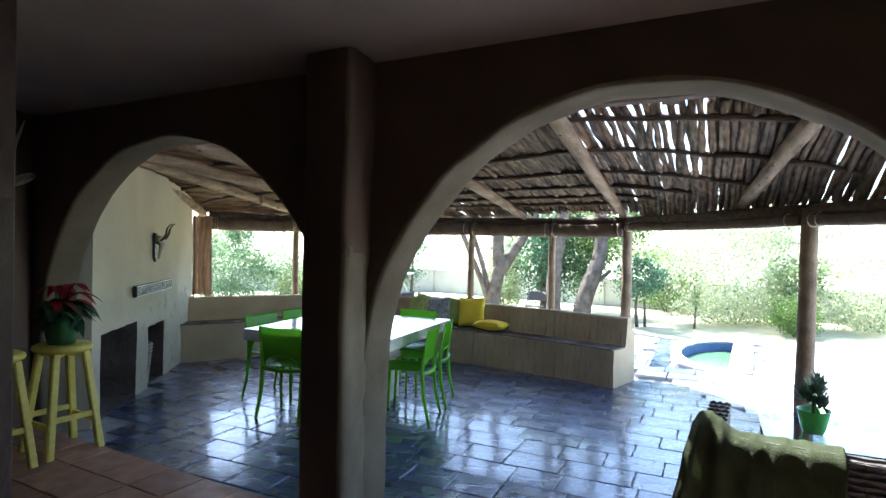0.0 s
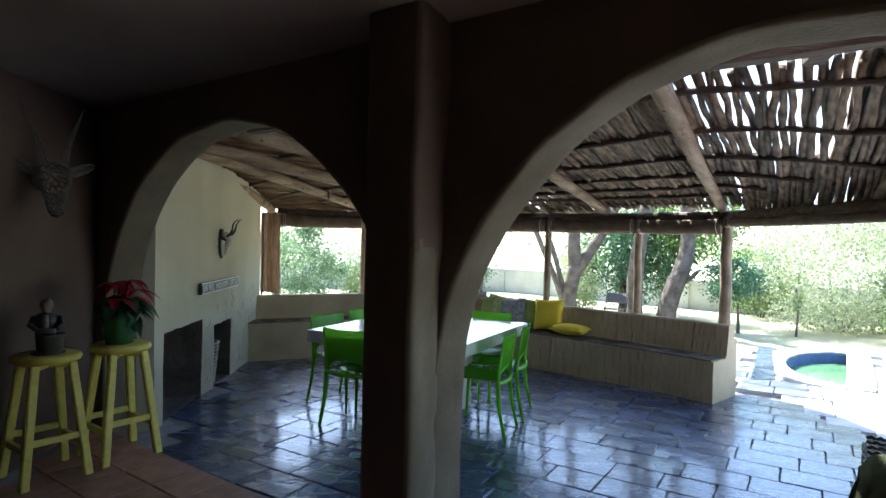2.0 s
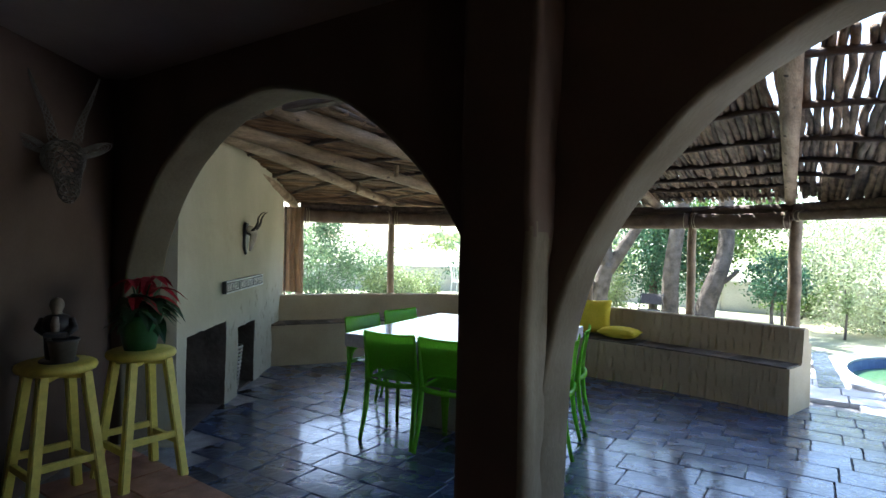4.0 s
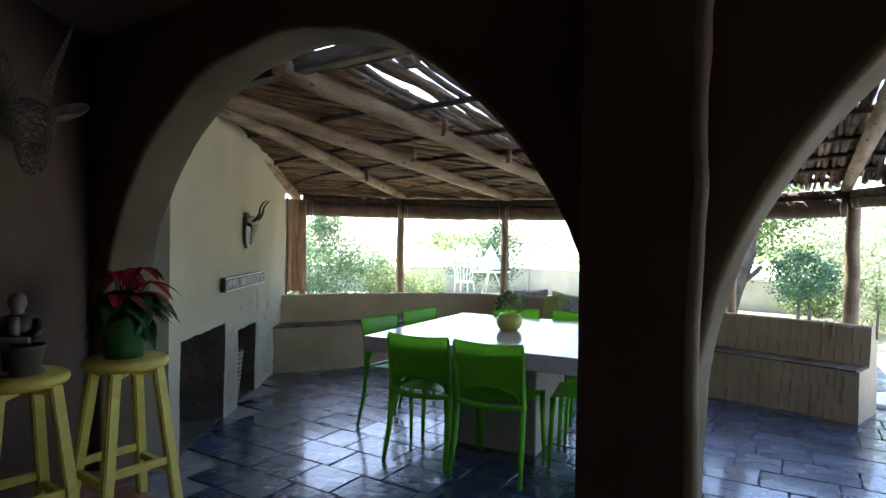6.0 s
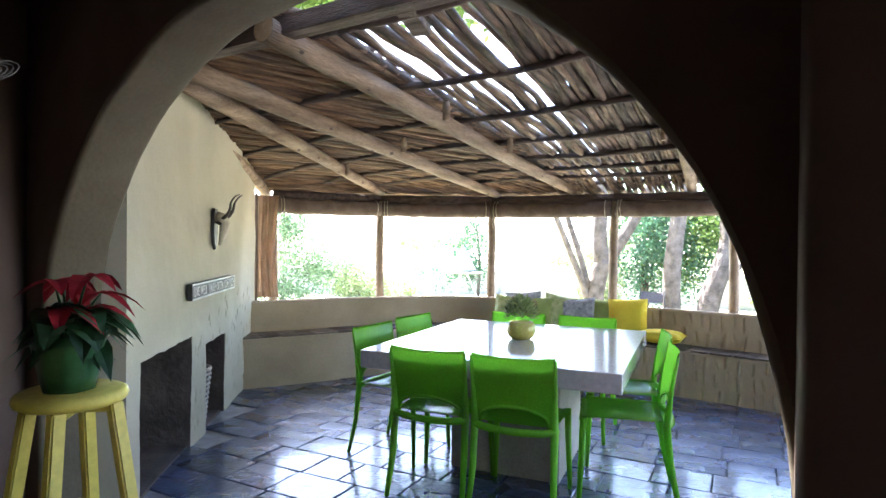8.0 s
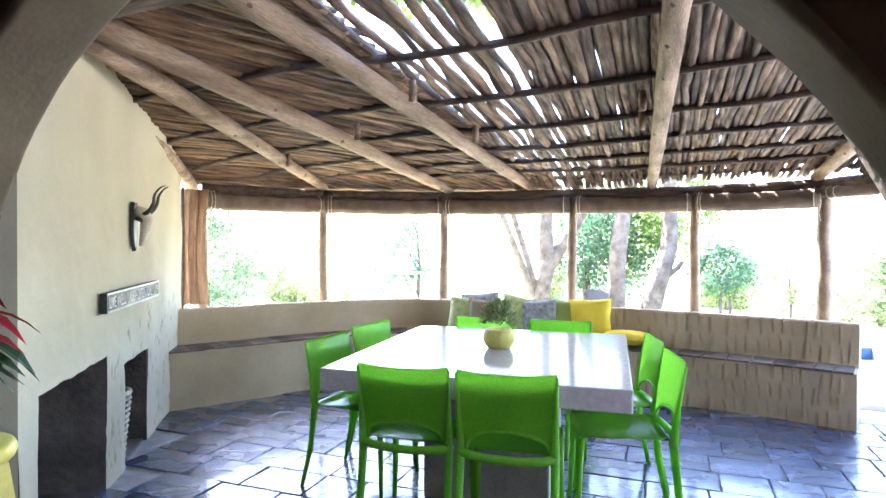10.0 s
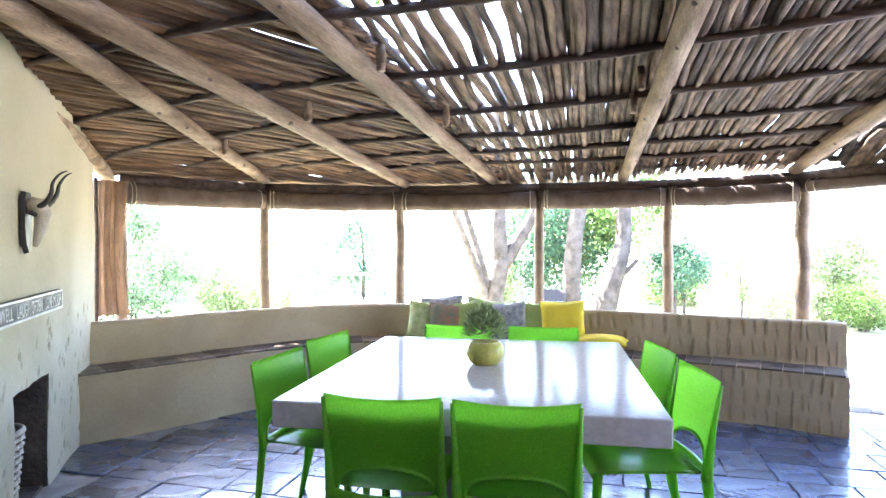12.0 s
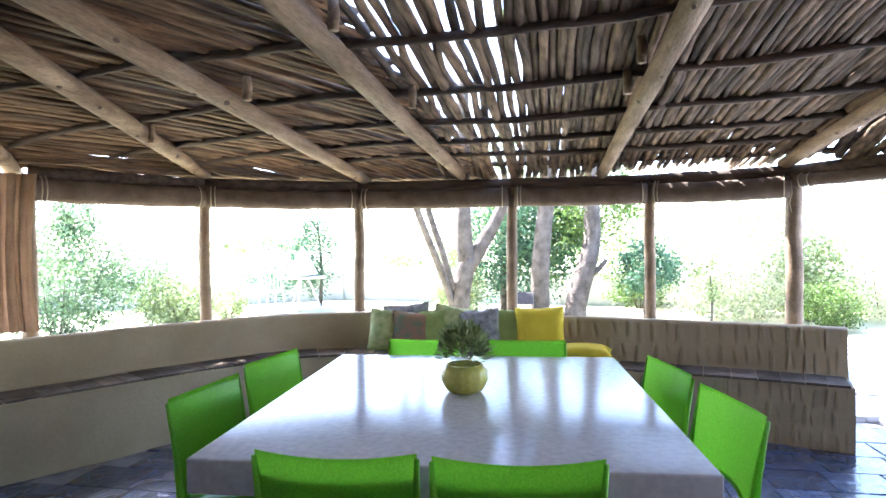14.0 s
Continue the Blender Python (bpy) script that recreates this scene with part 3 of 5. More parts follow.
RING = POSTS + [CORNER_POST, (2.95, 0.6)]
for _a, _b in zip(RING, RING[1:]):
    a, b = Vector((*_a, 1.865)), Vector((*_b, 1.865))
    d = (b - a).normalized()
    bm = bmesh.new()
    k = 8
    tube(bm, [a.lerp(b, i / k) + Vector((0, 0, 0.008 * noise.noise(Vector((i * .7, _a[0], 0))))) for i in range(k + 1)],
         [0.052 * (1 + 0.05 * noise.noise(Vector((i, _a[1], 3)))) for i in range(k + 1)], 10)
    solo("eave_beam", bm, M_PURLIN, "dark round eave beam lying on the posts", "beam", "eave beams", smooth=True)
    inward = Vector((d.y, -d.x, 0))
    roll = thing("rolled_blind", "rolled-up brown canvas blind tied under the eave beam", "blind", Matrix.Translation(a.lerp(b, 0.5)), "rolled blinds")
    bm = bmesh.new()
    L = (b - a).length / 2 - 0.03
    k = 14
    R = 0.084 if L < 1.0 else 0.046                       # only a thin roll on the long open spans
    drop = 0.031 + R
    pts = [d * (-L + 2 * L * i / k) + inward * 0.05 + Vector((0, 0, -drop - 0.012 * math.sin(math.pi * i / k) + 0.006 * noise.noise(Vector((i * .9, _a[0], 9))))) for i in range(k + 1)]
    tube(bm, pts, [R * (1 + 0.07 * noise.noise(Vector((i * 1.3, _a[1], 1)))) for i in range(k + 1)], 12)
    cloth_roll = part("roll", bm, M_BLIND, roll, smooth=True)
    for f in (-0.95, -0.90, 0.92):
        bm = bmesh.new()
        c = d * (L * f) + inward * 0.05 + Vector((0, 0, -drop))
        ring = [c + (inward * math.cos(t) + Vector((0, 0, 1)) * math.sin(t)) * (R + 0.008) for t in [2 * math.pi * i / 14 for i in range(15)]]
        tube(bm, ring, 0.0045, 5)
        part("tie_cord", bm, M_ROPE, cloth_roll, "pale tie cord")
    if abs(_a[0]) < 2.9:
        bm = bmesh.new()
        c = d * (-L + 0.02) + inward * 0.11 + Vector((0, 0, -0.08))
        tube(bm, [c, c + Vector((0.01, 0, -0.09)), c + Vector((-0.005, 0.01, -0.17)), c + Vector((0.008, 0, -0.24))], 0.004, 5)
        part("cord_end", bm, M_ROPE, roll, "hanging pale cord end")

# ---- pole roof ----
def rafter(s, n0, n1, r0=0.062, r1=0.048, lean=0.0, drop=0.0):
    bm = bmesh.new()
    k = 14
    pts, rad = [], []
    za, zb = roof_z(s, n0), EAVE_Z
    for i in range(k + 1):
        f = i / k
        n = n0 + (n1 - n0) * f
        ss = s + lean * f
        z = za + (zb - za) * f
        pts.append(at_wall(ss, n, z + 0.012 * noise.noise(Vector((s * 3, f * 3, 0)))))
        rad.append((r0 + (r1 - r0) * f) * (1 + 0.05 * noise.noise(Vector((s, f * 9, 2)))))
    tube(bm, pts, rad, 12)
    t = thing("rafter", "pale peeled round timber rafter with dark knots", "rafter", group="roof rafters")
    part("pole", bm, M_RAFTER, t, smooth=True)
    for i in range(9):
        f = (i + rnd(0.15, 0.85)) / 9
        j = min(int(f * k), k - 1)
        c = pts[j].lerp(pts[j + 1], f * k - j)
        along = (pts[j + 1] - pts[j]).normalized()
        a = rnd(-2.6, -0.5)
        out = along.cross(Vector((0, 0, 1))).normalized() * math.cos(a) + Vector((0, 0, 1)) * math.sin(a)
        across = along.cross(out)
        size = rnd(0.009, 0.018)
        bm = bmesh.new()
        mid = bm.verts.new(c + out * (rad[j] + 0.006))
        ring = [bm.verts.new(c + out * (rad[j] - 0.001 - 0.25 * size * abs(math.sin(q))) + (along * math.cos(q) * 1.5 + across * math.sin(q)) * size) for q in [2 * math.pi * m / 9 for m in range(9)]]
        for m in range(9):
            bm.faces.new((mid, ring[m], ring[(m + 1) % 9]))
        part("knot", bm, M_PURLIN, t, "dark branch knot", smooth=True)
    bm = bmesh.new()
    end = (pts[0] - pts[1]).normalized()
    side = end.orthogonal().normalized()
    bm.faces.new([bm.verts.new(pts[0] + end * 0.003 + (side * math.cos(q) + end.cross(side) * math.sin(q)) * rad[0] * 0.96) for q in [2 * math.pi * m / 14 for m in range(14)]])
    part("sawn_end", bm, M_SAWN, t, "pale sawn timber end")
    return t


RAFTERS = [(-0.13, 0.62, -1.46, 4.42), (0.0, 0.55, -0.22, 4.95), (0.75, 0.55, 0.66, 5.30), (2.37, 0.60, 1.88, 5.12), (3.63, 0.60, 3.24, 4.98), (5.16, 0.60, 4.55, 3.60)]
_s1, _n1 = to_sn(2.95, 2.0)
RAFTERS.append((_s1 + 0.32, 0.6, _s1, _n1 + 0.1))
for s0, n0, s1, n1 in RAFTERS:
    rafter(s0, n0, n1, lean=s1 - s0)
# the pole that lies on the fireplace wall
bm = bmesh.new()
_p = [at_wall(-1.02 - 1.35 * f, 1.70 + 1.78 * f, roof_z(-1.02 - 1.35 * f, 1.70 + 1.78 * f) - 0.010) + Vector((-0.045 + 0.02 * f, 0, 0)) for f in (0, 0.15, 0.3, 0.5, 0.75, 1)]
tube(bm, _p, [0.018, 0.045, 0.056, 0.06, 0.055, 0.052], 10)
solo("rafter", bm, M_RAFTER, "pale peeled pole bedded on the plaster wall top", "rafter", "roof rafters", smooth=True)
roof = thing("pole_roof", "lath roof of weathered crooked poles with gaps of sky", "roof", kind="structure")
# purlins under the laths, bowed a little towards the garden
def purlin_n(n, s):
    return n + max(-0.12, 0.11 - 0.10 * (s - 2.1) ** 2)


for n in (0.88, 1.66, 2.38, 3.04, 3.60, 4.08, 4.50, 4.85):
    s = -2.2
    while s < 6.6:
        s2 = min(s + rnd(1.6, 2.6), 6.6)
        a, b = s, s2
        while a < b and (eave_n(a) < n + 0.1):
            a += 0.05
        while b > a and (eave_n(b) < n + 0.1):
            b -= 0.05
        if b - a > 0.3:
            bm = bmesh.new()
            k = 14
            pts = []
            for i in range(k + 1):
                q = a + (b - a) * i / k
                nn = purlin_n(n, q) + 0.03 * noise.noise(Vector((q * 1.8, n * 5, 0)))
                pts.append(at_wall(q, nn, roof_z(q, nn) + 0.066 + 0.012 * noise.noise(Vector((q * 2.5, n, 4)))))
            tube(bm, pts, [0.023 * (1 + 0.22 * noise.noise(Vector((i * .7, n, s)))) for i in range(k + 1)], 7)
            part("purlin", bm, M_PURLIN, roof, "dark thin purlin", smooth=True)
        s = s2 - 0.1 if s2 < 6.59 else 9.0


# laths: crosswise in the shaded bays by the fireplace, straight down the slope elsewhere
def lath(line, n0, n1, r, lift, wobble=1.0, taper=-0.35, mat=M_LATH):
    """A crooked, knotty pole along s = line(n)."""
    k = max(5, int((n1 - n0) / 0.15))
    amp, seed = rnd(0.014, 0.034) * wobble, rnd(0, 90)
    lift += rnd(-0.026, -0.006)
    bm = bmesh.new()
    pts, rad = [], []
    for i in range(k + 1):
        f = i / k
        n = n0 + (n1 - n0) * f
        q = line(n) + amp * 1.6 * noise.noise(Vector((seed, n * 1.6, 1))) + amp * 0.5 * noise.noise(Vector((seed, n * 5.5, 6)))
        sag = (0.045 if 2.0 < q < 3.45 else 0.075 if q < 2.0 else 0.115) * max(0.0, min(1.0, (n - eave_n(q) + 0.5) / 0.5))
        pts.append(at_wall(q, n, roof_z(q, n) + lift - sag + 0.022 * noise.noise(Vector((seed, n * 2.4, 8)))))
        rad.append(r * (1.0 + taper * (f - 0.45)) * (1 + 0.26 * noise.noise(Vector((seed, n * 5.5, 3)))))
    tube(bm, pts, rad, 6)
    return part("lath", bm, mat, roof, smooth=True)


for layer, lift in ((0, 0.112), (1, 0.150)):
    c = -4.8
    while c < 0.75:
        ns = [0.27 + 0.05 * i for i in range(112)]
        ok = [n for n in ns if c + 0.58 * (n - 0.3) < 0.84 and at_wall(c + 0.58 * (n - 0.3), n).x > FX - 0.12 and n < eave_n(c + 0.58 * (n - 0.3)) + 0.30]
        if len(ok) > 5:
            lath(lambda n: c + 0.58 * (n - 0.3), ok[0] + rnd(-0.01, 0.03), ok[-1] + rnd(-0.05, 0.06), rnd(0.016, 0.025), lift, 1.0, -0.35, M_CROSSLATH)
        c += rnd(0.042, 0.052) if layer == 0 else rnd(0.075, 0.10)
c = 0.80
while c < 6.7:
    bright = c < 1.62 or 3.45 < c < 4.5
    n1 = eave_n(c) + (rnd(0.24, 0.34) if c > 3.2 else rnd(0.20, 0.32) if c < 2.0 else rnd(0.12, 0.26) if c < 2.2 else rnd(0.0, 0.13))
    n0 = (rnd(1.27, 1.43) if 2.9 < c < 4.9 else rnd(0.66, 0.86) if c < 2.2 else rnd(0.95, 1.15)) if c < 4.9 else rnd(0.5, 0.7)
    if n1 - n0 > 0.4:
        base, tilt = c, rnd(-0.012, 0.012)
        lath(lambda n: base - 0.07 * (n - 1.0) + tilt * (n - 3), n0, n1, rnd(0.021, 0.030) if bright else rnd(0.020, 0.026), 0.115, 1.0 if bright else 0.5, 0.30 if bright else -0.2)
    c += (rnd(0.047, 0.066) if c < 3 else rnd(0.039, 0.057)) if bright else rnd(0.040, 0.047)
# a second, upper layer where the roof is nearly closed
for c0, c1, low, step in ((1.62, 2.1, 0.9, 0.052), (2.1, 3.45, 1.0, 0.040), (3.45, 4.5, 2.9, 0.055), (4.5, 6.7, 0.6, 0.042)):
    c = c0
    while c < c1:
        n1 = eave_n(c) + (rnd(0.20, 0.32) if c > 3.45 else rnd(-0.12, 0.05))
        n0 = low + rnd(0, 0.3)
        if n1 - n0 > 0.4:
            base = c
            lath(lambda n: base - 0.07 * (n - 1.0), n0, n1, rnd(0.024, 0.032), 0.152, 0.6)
        c += step * rnd(0.85, 1.15)

# short wooden stops fixed beside the rafters
for _s, _n in ((1.98, 3.10), (2.02, 2.72), (-0.92, 3.05), (0.10, 2.55), (0.86, 1.95), (0.87, 2.9)):
    bm = bmesh.new()
    p = at_wall(_s, _n, roof_z(_s, _n))
    tube(bm, [p + Vector((0, 0, -0.05)), p + Vector((0.004, 0, 0.02)), p + Vector((0, 0.004, 0.07))], [0.022, 0.024, 0.021], 8)
    solo("rafter_stop", bm, M_RAFTER, "short round wooden stop fixed beside a rafter", "block", "rafter stops", smooth=True)

# beams between the roof and the house
bm = bmesh.new()
box(bm, -0.6, 0.60, 2.285, 6.0, 0.69, 2.370, 0.004, HOUSE)
solo("house_beam", bm, M_PURLIN, "dark squared beam beside the house wall", "beam")
for _s in (1.34, 4.40):
    bm = bmesh.new()
    box(bm, -0.045, -0.49, 2.371, 0.045, 0.42, 2.425, 0.004, HOUSE @ pose(_s, 0.74, 0, 0, 0, 18))
    solo("cross_beam", bm, M_PURLIN, "dark squared timber from the house wall over the beam", "beam", "cross beams")

# ---- table, chairs ----
TC, TA = (-0.455, 5.20), -30.2
TABLE = pose(TC[0], TC[1], 0, 0, 0, TA)
TW, TD = 1.42, 1.52
table = thing("dining_table", "large square pale polished screed table on a block pedestal", "table", TABLE)
bm = bmesh.new()
box(bm, -TW / 2, -TD / 2, 0.65, TW / 2, TD / 2, 0.75, 0.006)
part("tabletop", bm, M_TABLE, table)
bm = bmesh.new()
box(bm, -0.33, -0.33, 0.0, 0.33, 0.33, 0.65, 0.012)
part("pedestal", bm, M_PEDESTAL, table, "raw screed block pedestal")


def chair():
    """A one-piece plastic chair: it faces +y; the back is at y = -0.22."""
    c = thing("dining_chair", "glossy translucent lime-green plastic chair with slotted back", "chair", group="chairs round the table")
    bm = bmesh.new()
    # seat: curved sheet
    k, j = 10, 10
    grid = []
    for a in range(k + 1):
        row = []
        for b in range(j + 1):
            u, v = a / k * 2 - 1, b / j
            x = u * (0.205 + 0.015 * v)
            y = -0.20 + 0.42 * v
            z = 0.455 - 0.014 * (1 - u * u) * math.sin(math.pi * min(1, v * 1.1)) - 0.02 * max(0, v - 0.88) / 0.12 + 0.004 * u * u
            row.append(bm.verts.new((x, y, z)))
        grid.append(row)
    for a in range(k):
        for b in range(j):
            bm.faces.new((grid[a][b], grid[a + 1][b], grid[a + 1][b + 1], grid[a][b + 1]))
    bmesh.ops.solidify(bm, geom=bm.faces[:], thickness=0.022)
    part("seat", bm, M_GREEN, c, smooth=True)
    # back: a curved sheet with an oval slot at its foot
    bm = bmesh.new()
    cols, rows = 36, 14
    us = [math.sin(math.pi / 2 * (a / 14 - 1)) * 0.86 for a in range(29)]
    us = [-1.0, -0.965, -0.93, -0.895] + us + [0.895, 0.93, 0.965, 1.0]
    g = {}

    def slot(u):
        return 0.27 * max(0, 1 - (u / 0.86) ** 2) ** 0.38

    def back_at(u, v):
        y = -0.205 - 0.055 * v ** 1.3 - 0.028 * (1 - u * u)
        return Vector((u * (0.205 + 0.008 * v), y, 0.455 + v * 0.345 + 0.010 * u * u * v))
    for a, u in enumerate(us):
        for b in range(rows + 1):
            v = slot(u) + (1 - slot(u)) * b / rows
            g[a, b] = bm.verts.new(back_at(u, v))
    for a in range(cols):
        for b in range(rows):
            bm.faces.new((g[a, b], g[a, b + 1], g[a + 1, b + 1], g[a + 1, b]))
    bmesh.ops.solidify(bm, geom=bm.faces[:], thickness=0.010)
    tube(bm, [back_at(u, slot(u)) for u in us[4:-4]], 0.0075, 8)
    part("backrest", bm, M_GREEN, c, smooth=True)
    bm = bmesh.new()
    pts = [(0.21 * math.sin(t), -0.20 - 0.052 * math.cos(t), 0.448 - 0.016 * math.cos(t)) for t in [radians(a) for a in range(-90, 91, 15)]]
    tube(bm, pts, 0.019, 8, 1.0)
    part("back_rail", bm, M_GREEN, c, smooth=True)
    for sx in (-1, 1):
        bm = bmesh.new()
        tube(bm, [(sx * 0.215, -0.285, 0), (sx * 0.205, -0.235, 0.22), (sx * 0.203, -0.212, 0.44), (sx * 0.207, -0.232, 0.62), (sx * 0.213, -0.262, 0.795)],
             [0.014, 0.019, 0.022, 0.013, 0.007], 8, 0.8)
        part("leg", bm, M_GREEN, c, smooth=True)
        bm = bmesh.new()
        tube(bm, [(sx * 0.215, 0.215, 0), (sx * 0.205, 0.205, 0.25), (sx * 0.200, 0.195, 0.45)], [0.013, 0.017, 0.021], 8, 0.85)
        part("leg", bm, M_GREEN, c, smooth=True)
    return c


first_chair = chair()
SEATS = [(-0.265, -0.575, 0), (0.190, -0.58, 2), (-0.705, -0.215, -97), (-0.69, 0.345, -102), (0.655, -0.27, 98), (0.60, 0.265, 100), (-0.27, 0.66, 180), (0.26, 0.66, 178)]
for i, (a, b, r) in enumerate(SEATS):
    m = TABLE @ pose(a, b, 0, 0, 0, r)
    if i == 0:
        first_chair.matrix_world = m
    else:
        copy_thing(first_chair, m)

# ---- things on the terrace ----
def plant_leaf(bm, base, direction, length, width, droop=0.3, up=Vector((0, 0, 1)), seg=4):
    """A pointed leaf blade with a folded midrib."""
    d = Vector(direction).normalized()
    side = d.cross(up)
    if side.length < 1e-3:
        side = d.orthogonal()
    side.normalize()
    top = side.cross(d).normalized()
    prev = None
    for i in range(seg + 1):
        f = i / seg
        c = Vector(base) + d * (length * f) - up * (droop * length * f * f)
        w = width * math.sin(math.pi * (0.08 + 0.92 * f) ** 0.8) * 0.5
        row = (bm.verts.new(c - side * w + top * w * 0.3), bm.verts.new(c), bm.verts.new(c + side * w + top * w * 0.3))
        if prev:
            bm.faces.new((prev[0], prev[1], row[1], row[0]))
            bm.faces.new((prev[1], prev[2], row[2], row[1]))
        prev = row


def table_plant():
    t = thing("potted_succulent", "small grey-green succulent in a ribbed yellow bowl on the table", "plant", pose(-0.44, 5.22, 0.75))
    bm = bmesh.new()
    lathe(bm, [(0.0, 0.0), (0.055, 0.0), (0.075, 0.015), (0.092, 0.05), (0.090, 0.085), (0.072, 0.11), (0.066, 0.11), (0.070, 0.09), (0.0, 0.085)], 36)
    for v in bm.verts:
        r = math.hypot(v.co.x, v.co.y)
        if r > 0.07 and v.co.z < 0.1:
            k = 1 + 0.035 * math.cos(14 * math.atan2(v.co.y, v.co.x))
            v.co.x *= k
            v.co.y *= k
    part("bowl", bm, M_GOLD, t, "ribbed yellow glazed bowl", smooth=True)
    bm = bmesh.new()
    for i in range(620):
        a, e = rnd(0, 6.283), math.asin(rnd(-0.45, 1.0))
        d = Vector((math.cos(a) * math.cos(e), math.sin(a) * math.cos(e), math.sin(e)))
        r = rnd(0.35, 1.0) ** 0.5 * 0.098 * (1 + 0.22 * noise.noise(d * 2.5))
        plant_leaf(bm, Vector((0, 0, 0.165)) + d * r, (d + Vector((rnd(-.6, .6), rnd(-.6, .6), 0.5))), rnd(0.024, 0.038), rnd(0.015, 0.022), 0.0, seg=2)
    part("foliage", bm, M_SUCC, t)


table_plant()


def cushion(name, x, y, z, turn, lean, w, mat, label, roll=0):
    """A stuffed square cushion, pillowed, with pinched corners."""
    bm = bmesh.new()
    n = 12
    for side in (1, -1):
        g = {}
        for i in range(n + 1):
            for j in range(n + 1):
                u, v = i / n * 2 - 1, j / n * 2 - 1
                bulge = (1 - u * u) ** 0.5 * (1 - v * v) ** 0.5
                pin = 1 - 0.06 * (1 - abs(u)) * abs(v) ** 3 - 0.06 * (1 - abs(v)) * abs(u) ** 3
                th = 0.068 * bulge ** 0.75 + 0.006 * noise.noise(Vector((u * 2 + x, v * 2 + y, side)))
                g[i, j] = bm.verts.new((u * w / 2 * pin, side * th, v * w / 2 * pin + w / 2))
        for i in range(n):
            for j in range(n):
                f = (g[i, j], g[i + 1, j], g[i + 1, j + 1], g[i, j + 1])
                bm.faces.new(f if side < 0 else f[::-1])
    bmesh.ops.remove_doubles(bm, verts=bm.verts[:], dist=0.002)
    ob = solo(name, bm, mat, label, "cushion", "cushions on the bench", smooth=True)
    ob.matrix_world = pose(x, y, z, lean, roll, turn)
    return ob


SEAT_TOP = seat_z(0.55) + 0.012
for _x, _y, _t, _l, _r, _w, _m, _lab in (
        (0.06, 7.70, -16, -10, 7, 0.35, M_PALEG, "green leaf-patterned cushion leaning on the bench back"),
        (0.25, 7.69, -28, -5, -5, 0.39, M_GREYC, "dark grey patterned cushion behind the rust one"),
        (0.22, 7.58, -20, -12, 4, 0.34, M_RUST, "grey cushion with rust flower pattern leaning on the bench"),
        (0.36, 7.54, -36, -11, -4, 0.35, M_OLIVE, "olive green cushion leaning among others on the bench"),
        (0.52, 7.45, -28, -13, 9, 0.38, M_PALEG, "pale yellow-green patterned cushion on the bench"),
        (0.70, 7.28, -40, -12, -7, 0.36, M_GREYC, "grey patterned cushion leaning on the bench back"),
        (0.88, 7.21, -34, -12, 3, 0.36, M_OLIVE, "olive cushion behind the yellow one on the bench"),
        (1.08, 6.99, -38, -13, -3, 0.385, M_YELLOW, "bright yellow cushion leaning on the bench back")):
    cushion("cushion", _x, _y, SEAT_TOP, _t, _l, _w, _m, _lab, _r)
_c = cushion("cushion", 1.70, 7.02, SEAT_TOP + 0.065, -40, 90, 0.40, M_YELLOW, "bright yellow cushion lying flat on the bench seat")
_c.matrix_world = pose(1.20, 6.63, SEAT_TOP + 0.058, -90, 0, -40) @ Matrix.Diagonal((1.05, 0.95, 0.72, 1))


def trophy():
    t = thing("skull_trophy", "antelope skull with dark horns on a black wooden shield", "trophy", pose(FX + 0.012, 5.99, 1.46) @ Matrix.Scale(0.78, 4))
    bm = bmesh.new()
    poly = [(0.0, -0.22), (0.05, -0.16), (0.075, -0.05), (0.075, 0.12), (0.04, 0.17), (-0.04, 0.17), (-0.075, 0.12), (-0.075, -0.05), (-0.05, -0.16)]
    lo = [bm.verts.new((0.0, y, z)) for y, z in poly]
    hi = [bm.verts.new((0.028, y * 0.92, z * 0.96)) for y, z in poly]
    for k in range(len(poly)):
        bm.faces.new((lo[k], lo[(k + 1) % len(poly)], hi[(k + 1) % len(poly)], hi[k]))
    bm.faces.new(hi)
    bm.faces.new(lo[::-1])
    bmesh.ops.recalc_face_normals(bm, faces=bm.faces[:])
    part("shield", bm, M_BLACK, t, "black wooden shield")
    bm = bmesh.new()
    tube(bm, [(0.03, 0, 0.10), (0.075, 0, 0.085), (0.105, 0, 0.03), (0.095, 0, -0.05), (0.075, 0, -0.12), (0.06, 0, -0.175)],
         [0.045, 0.056, 0.052, 0.040, 0.026, 0.014], 12, 0.85)
    skull = part("skull", bm, M_BONE, t, "weathered pale skull", smooth=True)
    for sy in (-1, 1):
        # Eye hollows are solid dark plugs that stand for the shade inside.
        bm = bmesh.new()
        tube(bm, [(0.085, sy * 0.035, 0.02), (0.055, sy * 0.036, 0.035), (0.03, sy * 0.04, 0.04)], [0.016, 0.018, 0.01], 8)
        part("eye_socket", bm, M_HORN, skull, smooth=True)
        bm = bmesh.new()
        pts = spline([(0.085, sy * 0.03, 0.07), (0.13, sy * 0.045, 0.10), (0.165, sy * 0.06, 0.16), (0.175, sy * 0.07, 0.22), (0.21, sy * 0.065, 0.275), (0.25, sy * 0.05, 0.30)], 20)
        tube(bm, pts, [0.019 * (1 - i / 24) * (1 + 0.10 * (i % 2)) for i in range(21)], 8)
        part("horn", bm, M_HORN, skull, "ringed dark curved horn", smooth=True)


trophy()


